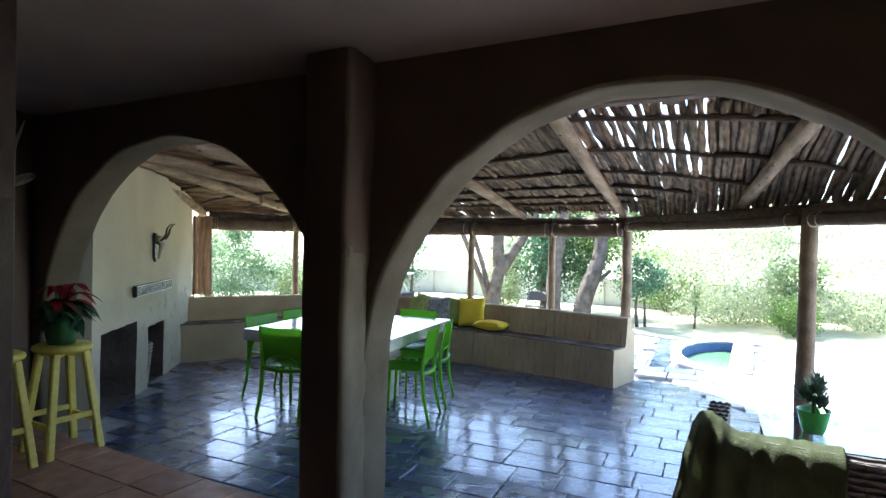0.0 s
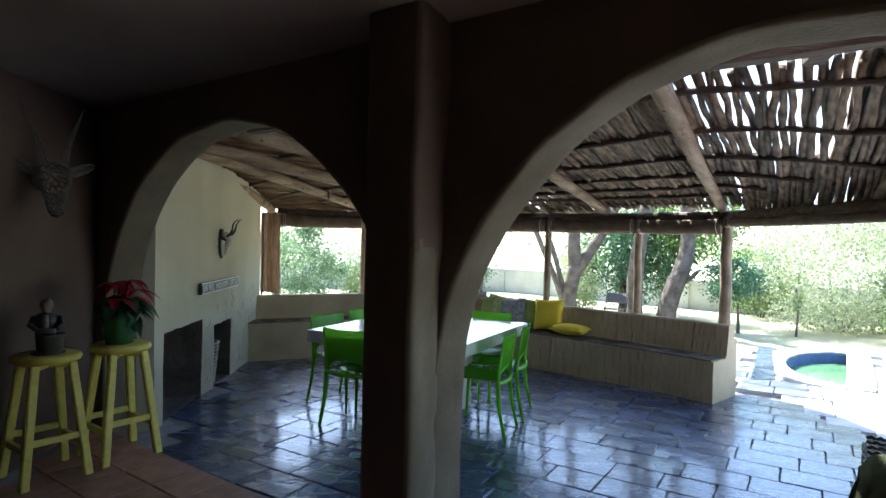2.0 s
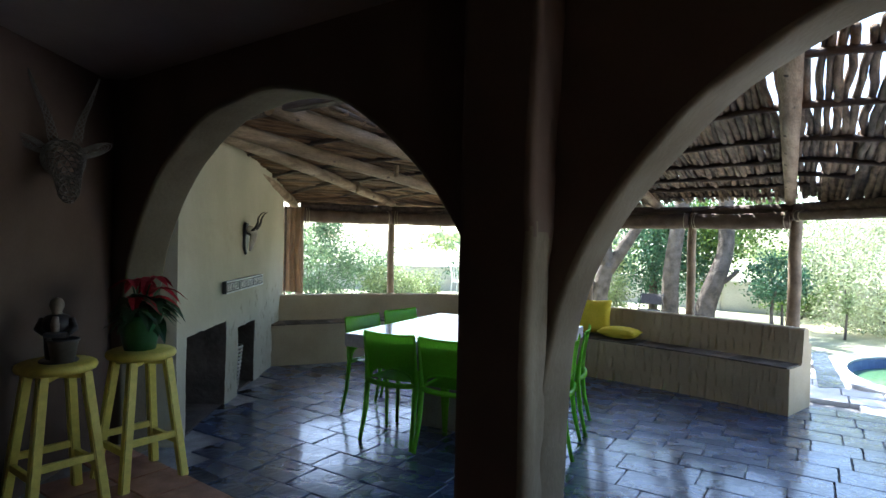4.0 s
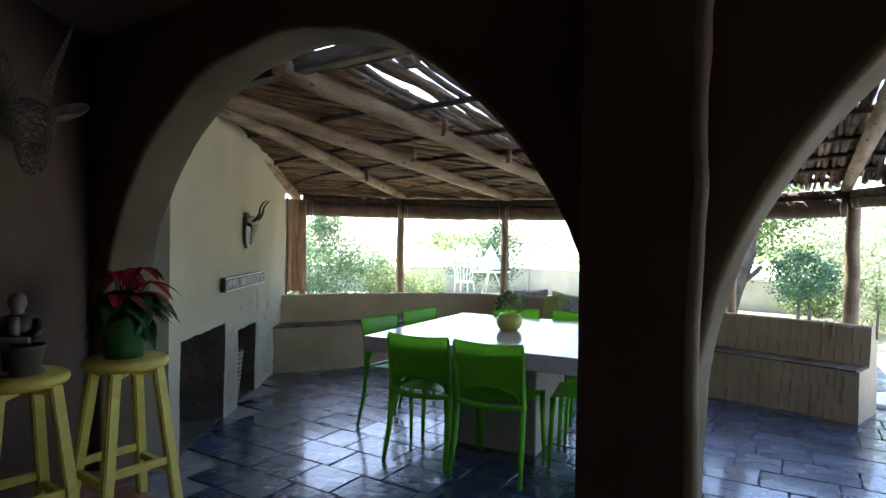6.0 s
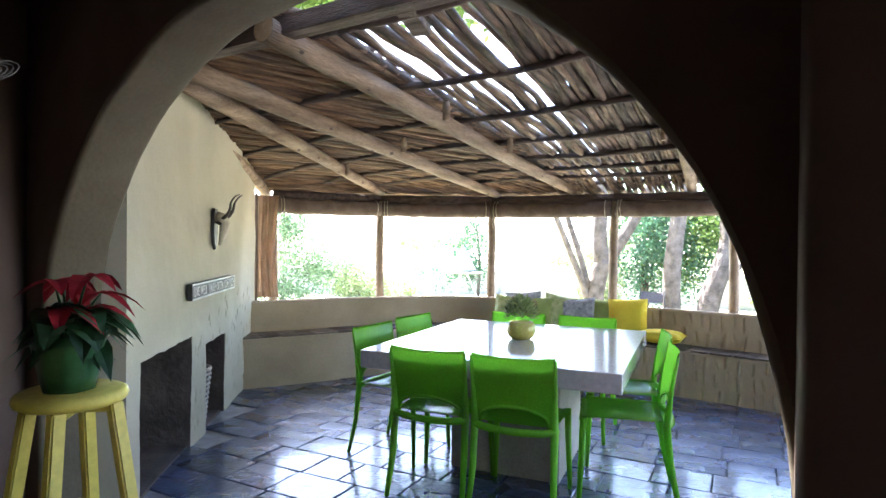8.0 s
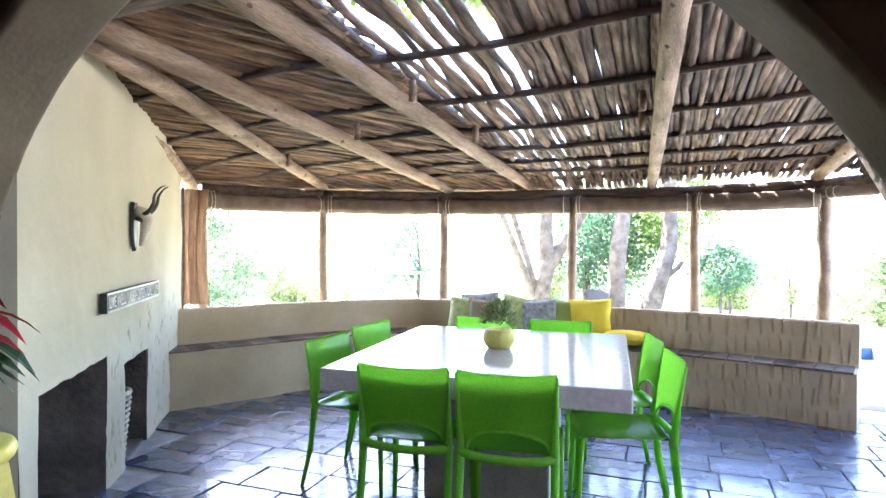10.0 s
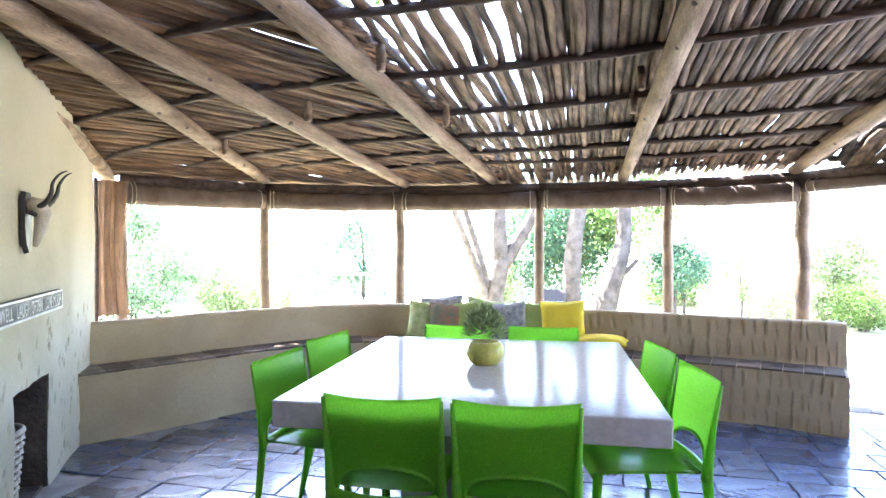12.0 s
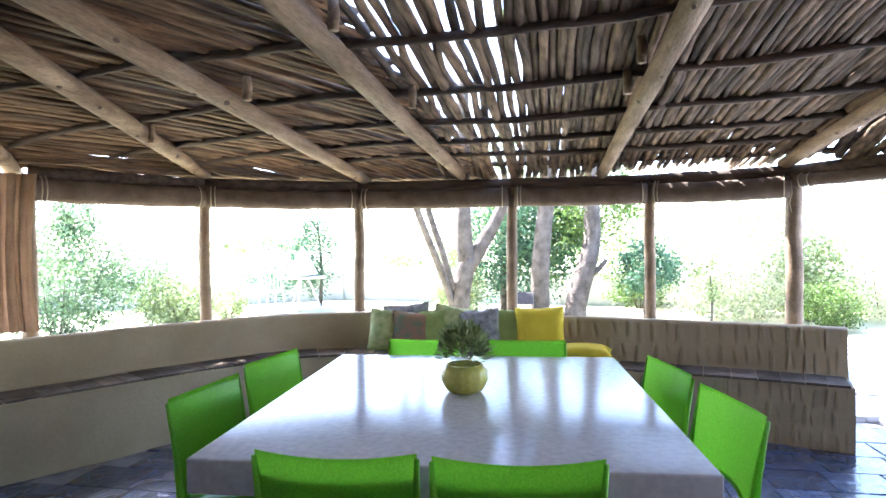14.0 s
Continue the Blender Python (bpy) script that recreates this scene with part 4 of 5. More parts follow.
def text_mesh(word, size, mat, parent, m, name="lettering", depth=0.002):
    c = bpy.data.curves.new("lettering", "FONT")
    c.body, c.size, c.extrude, c.align_x, c.align_y = word, size, depth, "LEFT", "BOTTOM_BASELINE"
    tmp = bpy.data.objects.new("lettering", c)
    scene.collection.objects.link(tmp)
    me = bpy.data.meshes.new_from_object(tmp.evaluated_get(bpy.context.evaluated_depsgraph_get()))
    bpy.data.objects.remove(tmp)
    me.materials.append(mat)
    ob = new(name, me)
    ob.parent = parent
    ob.matrix_local = m
    return ob


def sign():
    L, Hh = 1.11, 0.105
    t = thing("wall_sign", "long narrow grey sign with raised white capitals on the fireplace wall", "sign", pose(FX + 0.012, 5.40, 0.975, 0, 0, 90))
    bm = bmesh.new()
    box(bm, 0, -0.03, 0, L, 0, Hh, 0.002)
    part("board", bm, material("grey_sign", (0.13, 0.13, 0.12), 0.6, None, 10, 80, 0.1), t)
    bm = bmesh.new()
    for a in ((0, -0.036, 0, L, -0.0305, 0.010), (0, -0.036, Hh - 0.010, L, -0.0305, Hh), (L - 0.012, -0.036, 0.0105, L, -0.0305, Hh - 0.0105)):
        box(bm, *a)
    part("border", bm, M_WHITE, t, "raised white border")
    bm = bmesh.new()
    box(bm, -0.006, -0.034, 0, -0.001, 0, Hh)
    part("edge", bm, M_BLACK, t, "black board edge")
    for w, x in (("LIVE WELL", 0.035), ("LAUGH OFTEN", 0.375), ("LOVE MUCH", 0.79)):
        ob = text_mesh(w, 0.086, M_WHITE, t, Matrix())
        width = max(v.co.x for v in ob.data.vertices)
        span = 0.37 if "LAUGH" in w else 0.29
        ob.matrix_local = pose(x, -0.0325, 0.022, 90, 0, 0) @ Matrix.Diagonal((span / width, 1, 1, 1))


sign()


def basket():
    t = thing("wicker_basket", "whitewashed wicker basket standing in the hearth opening", "basket", pose(FX - 0.17, 6.03, 0.0))
    bm = bmesh.new()
    for k in range(11):
        z = 0.02 + k * 0.036
        r = 0.115 + 0.035 * k / 10
        n = 40
        tube(bm, [(r * math.cos(2 * math.pi * i / n) * (1 + 0.03 * (1 if (i + k) % 2 else -1)), r * math.sin(2 * math.pi * i / n) * (1 + 0.03 * (1 if (i + k) % 2 else -1)), z) for i in range(n + 1)], 0.012, 5)
    part("weave", bm, M_WICKER, t)
    for i in range(20):
        a = 2 * math.pi * i / 20
        bm = bmesh.new()
        tube(bm, [(0.115 * math.cos(a), 0.115 * math.sin(a), 0.0), (0.15 * math.cos(a), 0.15 * math.sin(a), 0.41)], 0.006, 5)
        part("stake", bm, M_WICKER, t)
    bm = bmesh.new()
    tube(bm, [(0.152 * math.cos(2 * math.pi * i / 32), 0.152 * math.sin(2 * math.pi * i / 32), 0.415) for i in range(33)], 0.016, 7)
    part("rim", bm, M_WICKER, t, "thick plaited rim", smooth=True)


basket()


def curtain():
    t = thing("canvas_curtain", "gathered tan canvas curtain hanging at the wall end", "curtain", pose(-2.52, 7.84, 0))
    bm = bmesh.new()
    rows = []
    for j in range(13):
        z = 0.775 + (1.84 - 0.775) * j / 12
        row = []
        for i in range(41):
            f = i / 40
            x = -0.10 + 0.25 * f * (1 - 0.15 * math.sin(math.pi * j / 12)) + 0.012 * math.sin(f * 40)
            y = 0.035 * math.sin(f * 24 + 0.4 * math.sin(j * 0.5)) + 0.04 * f
            row.append(bm.verts.new((x, y, z)))
        rows.append(row)
    for a, b in zip(rows, rows[1:]):
        for i in range(40):
            bm.faces.new((a[i], a[i + 1], b[i + 1], b[i]))
    bmesh.ops.solidify(bm, geom=bm.faces[:], thickness=0.004)
    part("cloth", bm, M_CANVAS, t, smooth=True)
    bm = bmesh.new()
    tube(bm, [(-0.055, -0.09, 0.725), (-0.051, -0.09, 1.3), (-0.055, -0.09, 1.85)], 0.014, 8)
    part("side_pole", bm, M_PURLIN, t, "thin dark pole along the wall end", smooth=True)


curtain()

# ---- things in the room ----
def stool(x, y, turn):
    t = thing("bar_stool", "yellow painted wooden bar stool with round seat", "stool", pose(x, y, INSIDE, 0, 0, turn), "bar stools by the wall")
    bm = bmesh.new()
    lathe(bm, [(0, 0.675), (0.158, 0.675), (0.174, 0.683), (0.180, 0.698), (0.174, 0.714), (0.158, 0.722), (0, 0.722)], 36)
    part("seat", bm, M_STOOL, t, smooth=True)
    bm = bmesh.new()
    for a in (0, 90):
        box(bm, -0.125, -0.02, 0.64, 0.125, 0.02, 0.676, 0.003, pose(0, 0, 0, 0, 0, a + 45))
    part("apron", bm, M_STOOL, t)
    for sx in (-1, 1):
        for sy in (-1, 1):
            bm = bmesh.new()
            top, foot = Vector((sx * 0.095, sy * 0.095, 0.676)), Vector((sx * 0.165, sy * 0.165, 0.0))
            d = (foot - top).normalized()
            rings = []
            for p in (foot, top):
                rings.append([bm.verts.new(p + Vector((sx * a, sy * b, 0))) for a, b in ((-0.023, -0.023), (0.023, -0.023), (0.023, 0.023), (-0.023, 0.023))])
            for k in range(4):
                bm.faces.new((rings[0][k], rings[0][(k + 1) % 4], rings[1][(k + 1) % 4], rings[1][k]))
            bm.faces.new(rings[0][::-1])
            bm.faces.new(rings[1])
            bmesh.ops.recalc_face_normals(bm, faces=bm.faces[:])
            bmesh.ops.bevel(bm, geom=bm.edges[:], offset=0.006, segments=2, affect="EDGES")
            part("leg", bm, M_STOOL, t)
    for a, z in ((0, 0.20), (180, 0.20), (90, 0.245), (270, 0.245)):
        bm = bmesh.new()
        r = 0.165 - 0.07 * z / 0.676
        box(bm, -r, -r - 0.012, z - 0.018, r, -r + 0.012, z + 0.018, 0.003, pose(0, 0, 0, 0, 0, a))
        part("stretcher", bm, M_STOOL, t)
    return t


stool(-2.69, 3.45, ANG)
stool(-2.44, 3.80, ANG)
STOOL_TOP = INSIDE + 0.722


def poinsettia():
    t = thing("poinsettia", "red poinsettia with dark leaves in a wrapped green pot", "plant", pose(-2.45, 3.80, STOOL_TOP) @ Matrix.Scale(1.28, 4))
    bm = bmesh.new()
    lathe(bm, [(0, 0), (0.062, 0), (0.070, 0.04), (0.085, 0.12), (0.098, 0.155), (0.090, 0.15), (0.078, 0.12), (0, 0.115)], 28)
    for v in bm.verts:
        a = math.atan2(v.co.y, v.co.x)
        k = 1 + 0.05 * (v.co.z / 0.15) * math.sin(9 * a) + 0.03 * math.sin(5 * a + v.co.z * 30)
        v.co.x *= k
        v.co.y *= k
    part("wrapped_pot", bm, M_FOIL, t, "crinkled dark green pot wrap", smooth=True)
    stems = bmesh.new()
    for i in range(7):
        a = i * 2.4
        r = rnd(0.03, 0.11)
        top = Vector((math.cos(a) * r, math.sin(a) * r, rnd(0.22, 0.34)))
        tube(stems, [(0, 0, 0.11), top * 0.6 + Vector((0, 0, 0.06)), top], [0.005, 0.004, 0.003], 5)
        for k in range(4 if i % 2 else 3):
            b = a + k * 1.7 + rnd(-.4, .4)
            red = bmesh.new()
            plant_leaf(red, top, (math.cos(b), math.sin(b), rnd(-0.25, 0.35)), rnd(0.08, 0.125), rnd(0.045, 0.062), 0.6)
            part("bract", red, M_RED, t, "red bract")
        for k in range(7):
            b = a + k * 0.9 + rnd(-.4, .4)
            z = rnd(0.12, 0.24)
            bm = bmesh.new()
            plant_leaf(bm, (top.x * 0.7, top.y * 0.7, z), (math.cos(b), math.sin(b), rnd(-0.25, 0.25)), rnd(0.10, 0.16), rnd(0.06, 0.09), 0.6)
            part("leaf", bm, M_PLANT, t, "dark green leaf")
    part("stem", stems, M_PLANT, t)


poinsettia()


def figurine():
    """A small standing statue in a tailcoat with a bucket before it, in one plain mesh."""
    bm = bmesh.new()

    def add(slot, build):
        n = len(bm.faces)
        build()
        bm.faces.ensure_lookup_table()
        for f in bm.faces[n:]:
            f.material_index = slot
    add(2, lambda: lathe(bm, [(0, 0), (0.085, 0), (0.088, 0.006), (0.082, 0.012), (0, 0.012)], 20))
    add(0, lambda: lathe(bm, [(0.05, 0.012), (0.054, 0.06), (0.058, 0.12), (0.066, 0.17), (0.066, 0.20), (0.050, 0.225), (0.020, 0.236)], 20, pose(-0.015, 0.02, 0)))
    add(1, lambda: lathe(bm, [(0.020, 0.232), (0.024, 0.24), (0.022, 0.248), (0.030, 0.262), (0.033, 0.280), (0.029, 0.300), (0.016, 0.314), (0, 0.318)], 20, pose(-0.015, 0.014, 0)))
    add(1, lambda: tube(bm, [(-0.008, -0.030, 0.225), (-0.006, -0.043, 0.19), (-0.004, -0.040, 0.14)], [0.014, 0.020, 0.016], 10))
    add(1, lambda: box(bm, -0.045, -0.085, 0.128, 0.055, -0.035, 0.152, 0.004))
    add(2, lambda: lathe(bm, [(0, 0.012), (0.05, 0.012), (0.066, 0.110), (0.072, 0.112), (0.072, 0.122), (0.062, 0.122), (0.05, 0.03), (0, 0.03)], 20, pose(0.035, -0.06, 0)))
    add(0, lambda: tube(bm, [(-0.075, 0.015, 0.205), (-0.085, -0.025, 0.165), (-0.045, -0.06, 0.145)], [0.019, 0.018, 0.013], 8))
    add(0, lambda: tube(bm, [(0.048, 0.015, 0.205), (0.072, -0.02, 0.165), (0.052, -0.055, 0.145)], [0.019, 0.018, 0.013], 8))
    coat = material("black_glaze", (0.030, 0.028, 0.030), 0.4, (0.05, 0.045, 0.045), 9, 60, 0.1)
    ob = solo("figurine", bm, coat, "glazed statuette in black coat with a grey bucket", "figurine", smooth=True, m=pose(-2.68, 3.45, STOOL_TOP, 0, 0, 15))
    ob.data.materials.append(material("ivory_glaze", (0.26, 0.21, 0.17), 0.5, (0.19, 0.155, 0.125), 12, 60, 0.1))
    ob.data.materials.append(material("grey_zinc", (0.14, 0.135, 0.125), 0.5, (0.09, 0.085, 0.08), 12, 60, 0.1))


figurine()


def wire_head():
    """An antelope head bent out of white wire mesh, with two tall horns."""
    t = thing("wire_antelope_head", "antelope head of crocheted white wire hung on the wall", "wall sculpture", pose(-2.85, 3.73, 1.80, 0, 0, -50) @ Matrix.Scale(1.03, 4))
    body = spline([(-0.02, 0, 0.05), (0.07, 0, 0.06), (0.14, 0, 0.02), (0.19, 0, -0.06), (0.22, 0, -0.15)], 14)
    rad = [0.085, 0.092, 0.098, 0.10, 0.098, 0.094, 0.088, 0.080, 0.072, 0.066, 0.060, 0.056, 0.052, 0.046, 0.030]
    for k, (p, r) in enumerate(zip(body, rad)):
        ring = [p + Vector((0.02 * math.sin(3 * a), r * math.cos(a), r * math.sin(a) * 0.95)) for a in [2 * math.pi * i / 18 for i in range(19)]]
        bm = bmesh.new()
        tube(bm, ring, 0.0032, 4)
        part("wire_ring", bm, M_WIRE, t)
    for s0 in range(10):
        for sg in (-1, 1):
            bm = bmesh.new()
            tube(bm, [p + Vector((0, r * math.cos(s0 * 0.628 + sg * k * 0.32), 0.95 * r * math.sin(s0 * 0.628 + sg * k * 0.32))) for k, (p, r) in enumerate(zip(body, rad))], 0.0030, 4)
            part("wire_strand", bm, M_WIRE, t)
    for sy in (-1, 1):
        bm = bmesh.new()
        axis = spline([(0.10, sy * 0.05, 0.14), (0.09, sy * 0.075, 0.26), (0.075, sy * 0.12, 0.38), (0.06, sy * 0.16, 0.50)], 30)
        for q in range(5):
            tube(bm, [p + Vector((math.cos(q * 1.256 + i * 0.5), math.sin(q * 1.256 + i * 0.5), 0)) * (0.024 * (1 - i / 34)) for i, p in enumerate(axis)], 0.0026, 4)
        part("horn", bm, M_WIRE, t)
        bm = bmesh.new()
        c = Vector((0.10, sy * 0.13, 0.11))
        for k in range(5):
            f = 1 - k * 0.19
            ring = [c + Vector((0.012 * math.sin(a * 2), sy * (0.085 * f * math.cos(a)), 0.032 * f * math.sin(a) + 0.035 * f * math.cos(a))) for a in [2 * math.pi * i / 16 for i in range(17)]]
            tube(bm, ring, 0.0026, 4)
        part("ear", bm, M_WIRE, t)


wire_head()


def armchair():
    t = thing("rattan_armchair", "dark woven rattan armchair facing the garden", "armchair", HOUSE @ pose(4.92, 0.44, 0.0))
    def panel(name, x0, y0, z0, x1, y1, z1):
        bm = bmesh.new()
        box(bm, x0, y0, z0, x1, y1, z1, 0.018)
        part(name, bm, M_RATTAN, t)
    panel("back", -0.40, 0.0, 0.12, 0.62, 0.09, 0.725)
    panel("arm", -0.40, 0.0905, 0.12, -0.30, 0.78, 0.70)
    panel("arm", 0.52, 0.0905, 0.12, 0.62, 0.78, 0.66)
    panel("seat_base", -0.298, 0.0905, 0.12, 0.518, 0.72, 0.32)
    bm = bmesh.new()
    box(bm, -0.29, 0.10, 0.322, 0.51, 0.70, 0.44, 0.035)
    part("seat_cushion", bm, M_OLIVE, t)
    for sx in (-0.36, 0.58):
        for y in (0.05, 0.66):
            bm = bmesh.new()
            box(bm, sx - 0.025, y - 0.025, 0, sx + 0.025, y + 0.025, 0.1205, 0.004)
            part("foot", bm, M_RATTAN, t)
    # woven strands over the back and the arm
    bm = bmesh.new()
    for k in range(22):
        z = 0.15 + k * 0.028
        tube(bm, [(-0.40 + 1.02 * i / 20, -0.004 + 0.006 * (-1) ** (i + k), z) for i in range(21)], 0.009, 4)
    for k in range(19):
        z = 0.14 + k * 0.029
        tube(bm, [(-0.404 + 0.006 * (-1) ** (i + k), 0.09 + 0.69 * i / 16, z) for i in range(17)], 0.009, 4)
    for k in range(10):
        y = 0.02 + k * 0.078
        tube(bm, [(-0.40 + 0.1 * i / 6, y, 0.706 + 0.005 * (-1) ** (i + k)) for i in range(7)], 0.010, 4)
    part("weave", bm, M_RATTAN, t)
    throw = thing("throw_blanket", "olive green throw draped over the armchair back", "blanket", HOUSE @ pose(4.92, 0.44, 0.0))
    bm = bmesh.new()
    rows = []
    wide, deep = 72, 26
    for i in range(wide + 1):
        f = i / wide
        heap = math.exp(-((f - 0.13) / 0.10) ** 2)            # bunched up over the corner of the chair
        x = -0.43 + 0.58 * f
        row = []
        for j in range(deep + 1):
            g = j / deep * 2 - 1                              # room side, over the top, seat side
            hang = abs(g)
            if hang < 0.18:
                y, z = 0.045 + 0.075 * g / 0.18, 0.748 - 0.012 * (g / 0.18) ** 2
            else:
                k = (hang - 0.18) / 0.82
                y = 0.045 + (0.078 + 0.012 * k) * (1 if g > 0 else -1)
                z = 0.736 - k * (0.60 if g < 0 else 0.25) * (1.0 if g > 0 or f < 0.3 else 0.80 + 0.06 * math.sin(f * 9))
            k = max(0.0, 0.736 - z)
            fold = 0.011 * math.sin(f * 34 + 3 * noise.noise(Vector((f * 4, g * 2, 1)))) + 0.012 * noise.noise(Vector((f * 9, g * 3, 5)))
            loose = 0.5 + 1.6 * heap + 1.2 * k
            y += (fold * loose + 0.016) * (-1 if g < 0 else 1) * min(1.0, hang / 0.18)
            z += heap * (0.085 * max(0.0, 1 - hang / 0.45) + 0.02 * noise.noise(Vector((f * 16, g * 9, 3)))) + max(0.0, fold) * (1 - min(1.0, hang / 0.2))
            row.append(bm.verts.new((x - 0.22 * k * max(0.0, 1 - f / 0.35) + 0.012 * noise.noise(Vector((f * 6, g * 5, 9))), y, z)))
        rows.append(row)
    for a, b in zip(rows, rows[1:]):
        for j in range(deep):
            bm.faces.new((a[j], b[j], b[j + 1], a[j + 1]))
    bmesh.ops.solidify(bm, geom=bm.faces[:], thickness=0.008)
    part("cloth", bm, M_THROW, throw, smooth=True)


armchair()


def glass_table():
    t = thing("glass_side_table", "low glass-topped side table by the armchair", "table", HOUSE @ pose(5.25, 1.85, 0.0, 0, 0, 4))
    bm = bmesh.new()
    box(bm, -0.48, -0.36, 0.440, 0.48, 0.36, 0.450, 0.002)
    ob = part("glass_top", bm, M_GLASS, t, "clear greenish glass top")
    ob.visible_shadow = False
    bm = bmesh.new()
    for a in ((-0.46, -0.34, 0.395, 0.46, -0.30, 0.4395), (-0.46, 0.30, 0.395, 0.46, 0.34, 0.4395), (-0.46, -0.2995, 0.395, -0.42, 0.2995, 0.4395), (0.42, -0.2995, 0.395, 0.46, 0.2995, 0.4395)):
        box(bm, *a)
    part("frame", bm, M_RATTAN, t)
    for sx in (-0.435, 0.435):
        for sy in (-0.315, 0.315):
            bm = bmesh.new()
            box(bm, sx - 0.025, sy - 0.025, 0, sx + 0.025, sy + 0.025, 0.3945, 0.004)
            part("leg", bm, M_RATTAN, t)
    p = thing("potted_rosette", "spiky grey-green succulent in a lime green pot", "plant", HOUSE @ pose(5.05, 1.80, 0.452) @ Matrix.Scale(1.12, 4))
    bm = bmesh.new()
    lathe(bm, [(0, 0), (0.050, 0), (0.062, 0.03), (0.080, 0.12), (0.084, 0.125), (0.076, 0.125), (0.072, 0.10), (0, 0.10)], 32)
    part("pot", bm, M_LIME, p, "smooth lime green pot", smooth=True)
    bm = bmesh.new()
    for c in ((0.03, 0.0, 0.16), (-0.035, 0.01, 0.19), (0.0, -0.03, 0.21), (0.02, 0.03, 0.24)):
        for i in range(85):
            a, e = rnd(0, 6.283), rnd(-0.3, 1.4)
            plant_leaf(bm, Vector(c) + Vector((rnd(-.02, .02), rnd(-.02, .02), rnd(-.03, .02))), (math.cos(a) * math.cos(e), math.sin(a) * math.cos(e), math.sin(e) + 0.2), rnd(0.06, 0.105), 0.013, 0.0, seg=2)
    tube(bm, [(0, 0, 0.09), (0, 0, 0.22)], 0.012, 6)
    part("foliage", bm, M_ROSETTE, p)


glass_table()

# ---- garden ----
def leaf_cloud(name, blobs, size, mat, parent=None, label="", category="", kind="", group=""):
    """Many small folded leaves filling uneven blobs (centre, radii, count)."""
    rs = np.random.RandomState(int(sum(b[0][0] * 31 + b[0][1] * 17 + b[2] for b in blobs)) % 100000)
    quads = []
    for c, r, count in blobs:
        knots = rs.normal(size=(max(5, count // 55), 3))
        knots /= np.linalg.norm(knots, axis=1)[:, None]
        knots *= (rs.uniform(0.35, 1.0, len(knots)) ** 0.5)[:, None]
        which = rs.randint(0, len(knots), count)
        p = knots[which] + rs.normal(scale=0.20, size=(count, 3))
        quads.append(np.array(c) + p * np.array(r))
    p = np.concatenate(quads)
    p[:, 2] = np.maximum(p[:, 2], 0.02)
    k = len(p)
    d = rs.normal(size=(k, 3))
    d /= np.linalg.norm(d, axis=1)[:, None]
    e = np.cross(d, rs.normal(size=(k, 3)))
    e /= np.linalg.norm(e, axis=1)[:, None]
    ln = size * rs.uniform(0.6, 1.3, (k, 1))
    v = np.stack([p, p + d * ln * 0.5 + e * ln * 0.28, p + d * ln, p + d * ln * 0.5 - e * ln * 0.28], 1).reshape(-1, 3)
    f = np.arange(4 * k).reshape(-1, 4)
    me = bpy.data.meshes.new(name)
    me.from_pydata(v.tolist(), [], f.tolist())
    me.materials.append(mat)
    ob = new(name, me)
    if parent:
        ob.parent = parent
    return tagged(ob, label, category, group, kind)


def limb(bm, pts, r0, r1, seg=9):
    q = spline(pts, 10)
    tube(bm, q, [(r0 + (r1 - r0) * i / 10) * (1 + 0.07 * noise.noise(Vector((i * .8, pts[0][0], pts[0][1])))) for i in range(11)], seg)


def tree(label, trunks, crown, mat, size=0.10, bark=None):
    t = thing("tree", label, "tree", group="garden trees")
    bm = bmesh.new()
    for pts, r0, r1 in trunks:
        limb(bm, pts, r0, r1)
    part("trunk", bm, bark or M_BARK, t, smooth=True)
    if crown:
        leaf_cloud("crown", crown, size, mat, t)
    return t


# ground with the pool's basin let into it
POOL_A, POOL_B = Vector((4.30, 6.22, 0)), Vector((5.80, 8.17, 0))
POOL_LEN = (POOL_B - POOL_A).length / 2
POOL_MID = (POOL_A + POOL_B) / 2
POOL_U = (POOL_B - POOL_A).normalized()
POOL_V = Vector((-POOL_U.y, POOL_U.x, 0))
outline = [POOL_MID + POOL_U * (POOL_LEN * math.cos(math.pi * k / 22)) + POOL_V * (0.68 * math.sin(math.pi * k / 22)) for k in range(23)]
outline += [POOL_A.lerp(POOL_B, k / 9) for k in range(1, 9)]
mid = sum(outline, Vector()) / len(outline)
bm = bmesh.new()
rings = []
for f, rad in ((1.0, 0), (1.35, 0), (0, 14), (0, 30), (0, 80), (0, 1500)):
    ring = []
    for p in outline:
        d = (p - mid)
        q = mid + d * f if f else mid + d.normalized() * rad
        ring.append(bm.verts.new((q.x, q.y, -0.045)))
    rings.append(ring)
m = len(outline)
for a, b in zip(rings, rings[1:]):
    for k in range(m):
        bm.faces.new((a[k], b[k], b[(k + 1) % m], a[(k + 1) % m]))
bmesh.ops.recalc_face_normals(bm, faces=bm.faces[:])
if bm.faces[:][0].normal.z < 0:
    bmesh.ops.reverse_faces(bm, faces=bm.faces[:])
solo("ground", bm, M_GRASS, "pale mown lawn reaching to the horizon", "ground", kind="structure")
pool = thing("swimming_pool", "half-round pool with blue rim and green water", "pool", kind="structure")
bm = bmesh.new()
for k in range(m):
    a, b = outline[k], outline[(k + 1) % m]
    bm.faces.new([bm.verts.new(v) for v in ((a.x, a.y, -0.02), (b.x, b.y, -0.02), (b.x, b.y, -1.3), (a.x, a.y, -1.3))])
bm.faces.new([bm.verts.new((p.x, p.y, -1.3)) for p in outline])
part("basin", bm, material("pool_lining", (0.10, 0.15, 0.30), 0.5, None, 5, 60, 0.1), pool)
bm = bmesh.new()
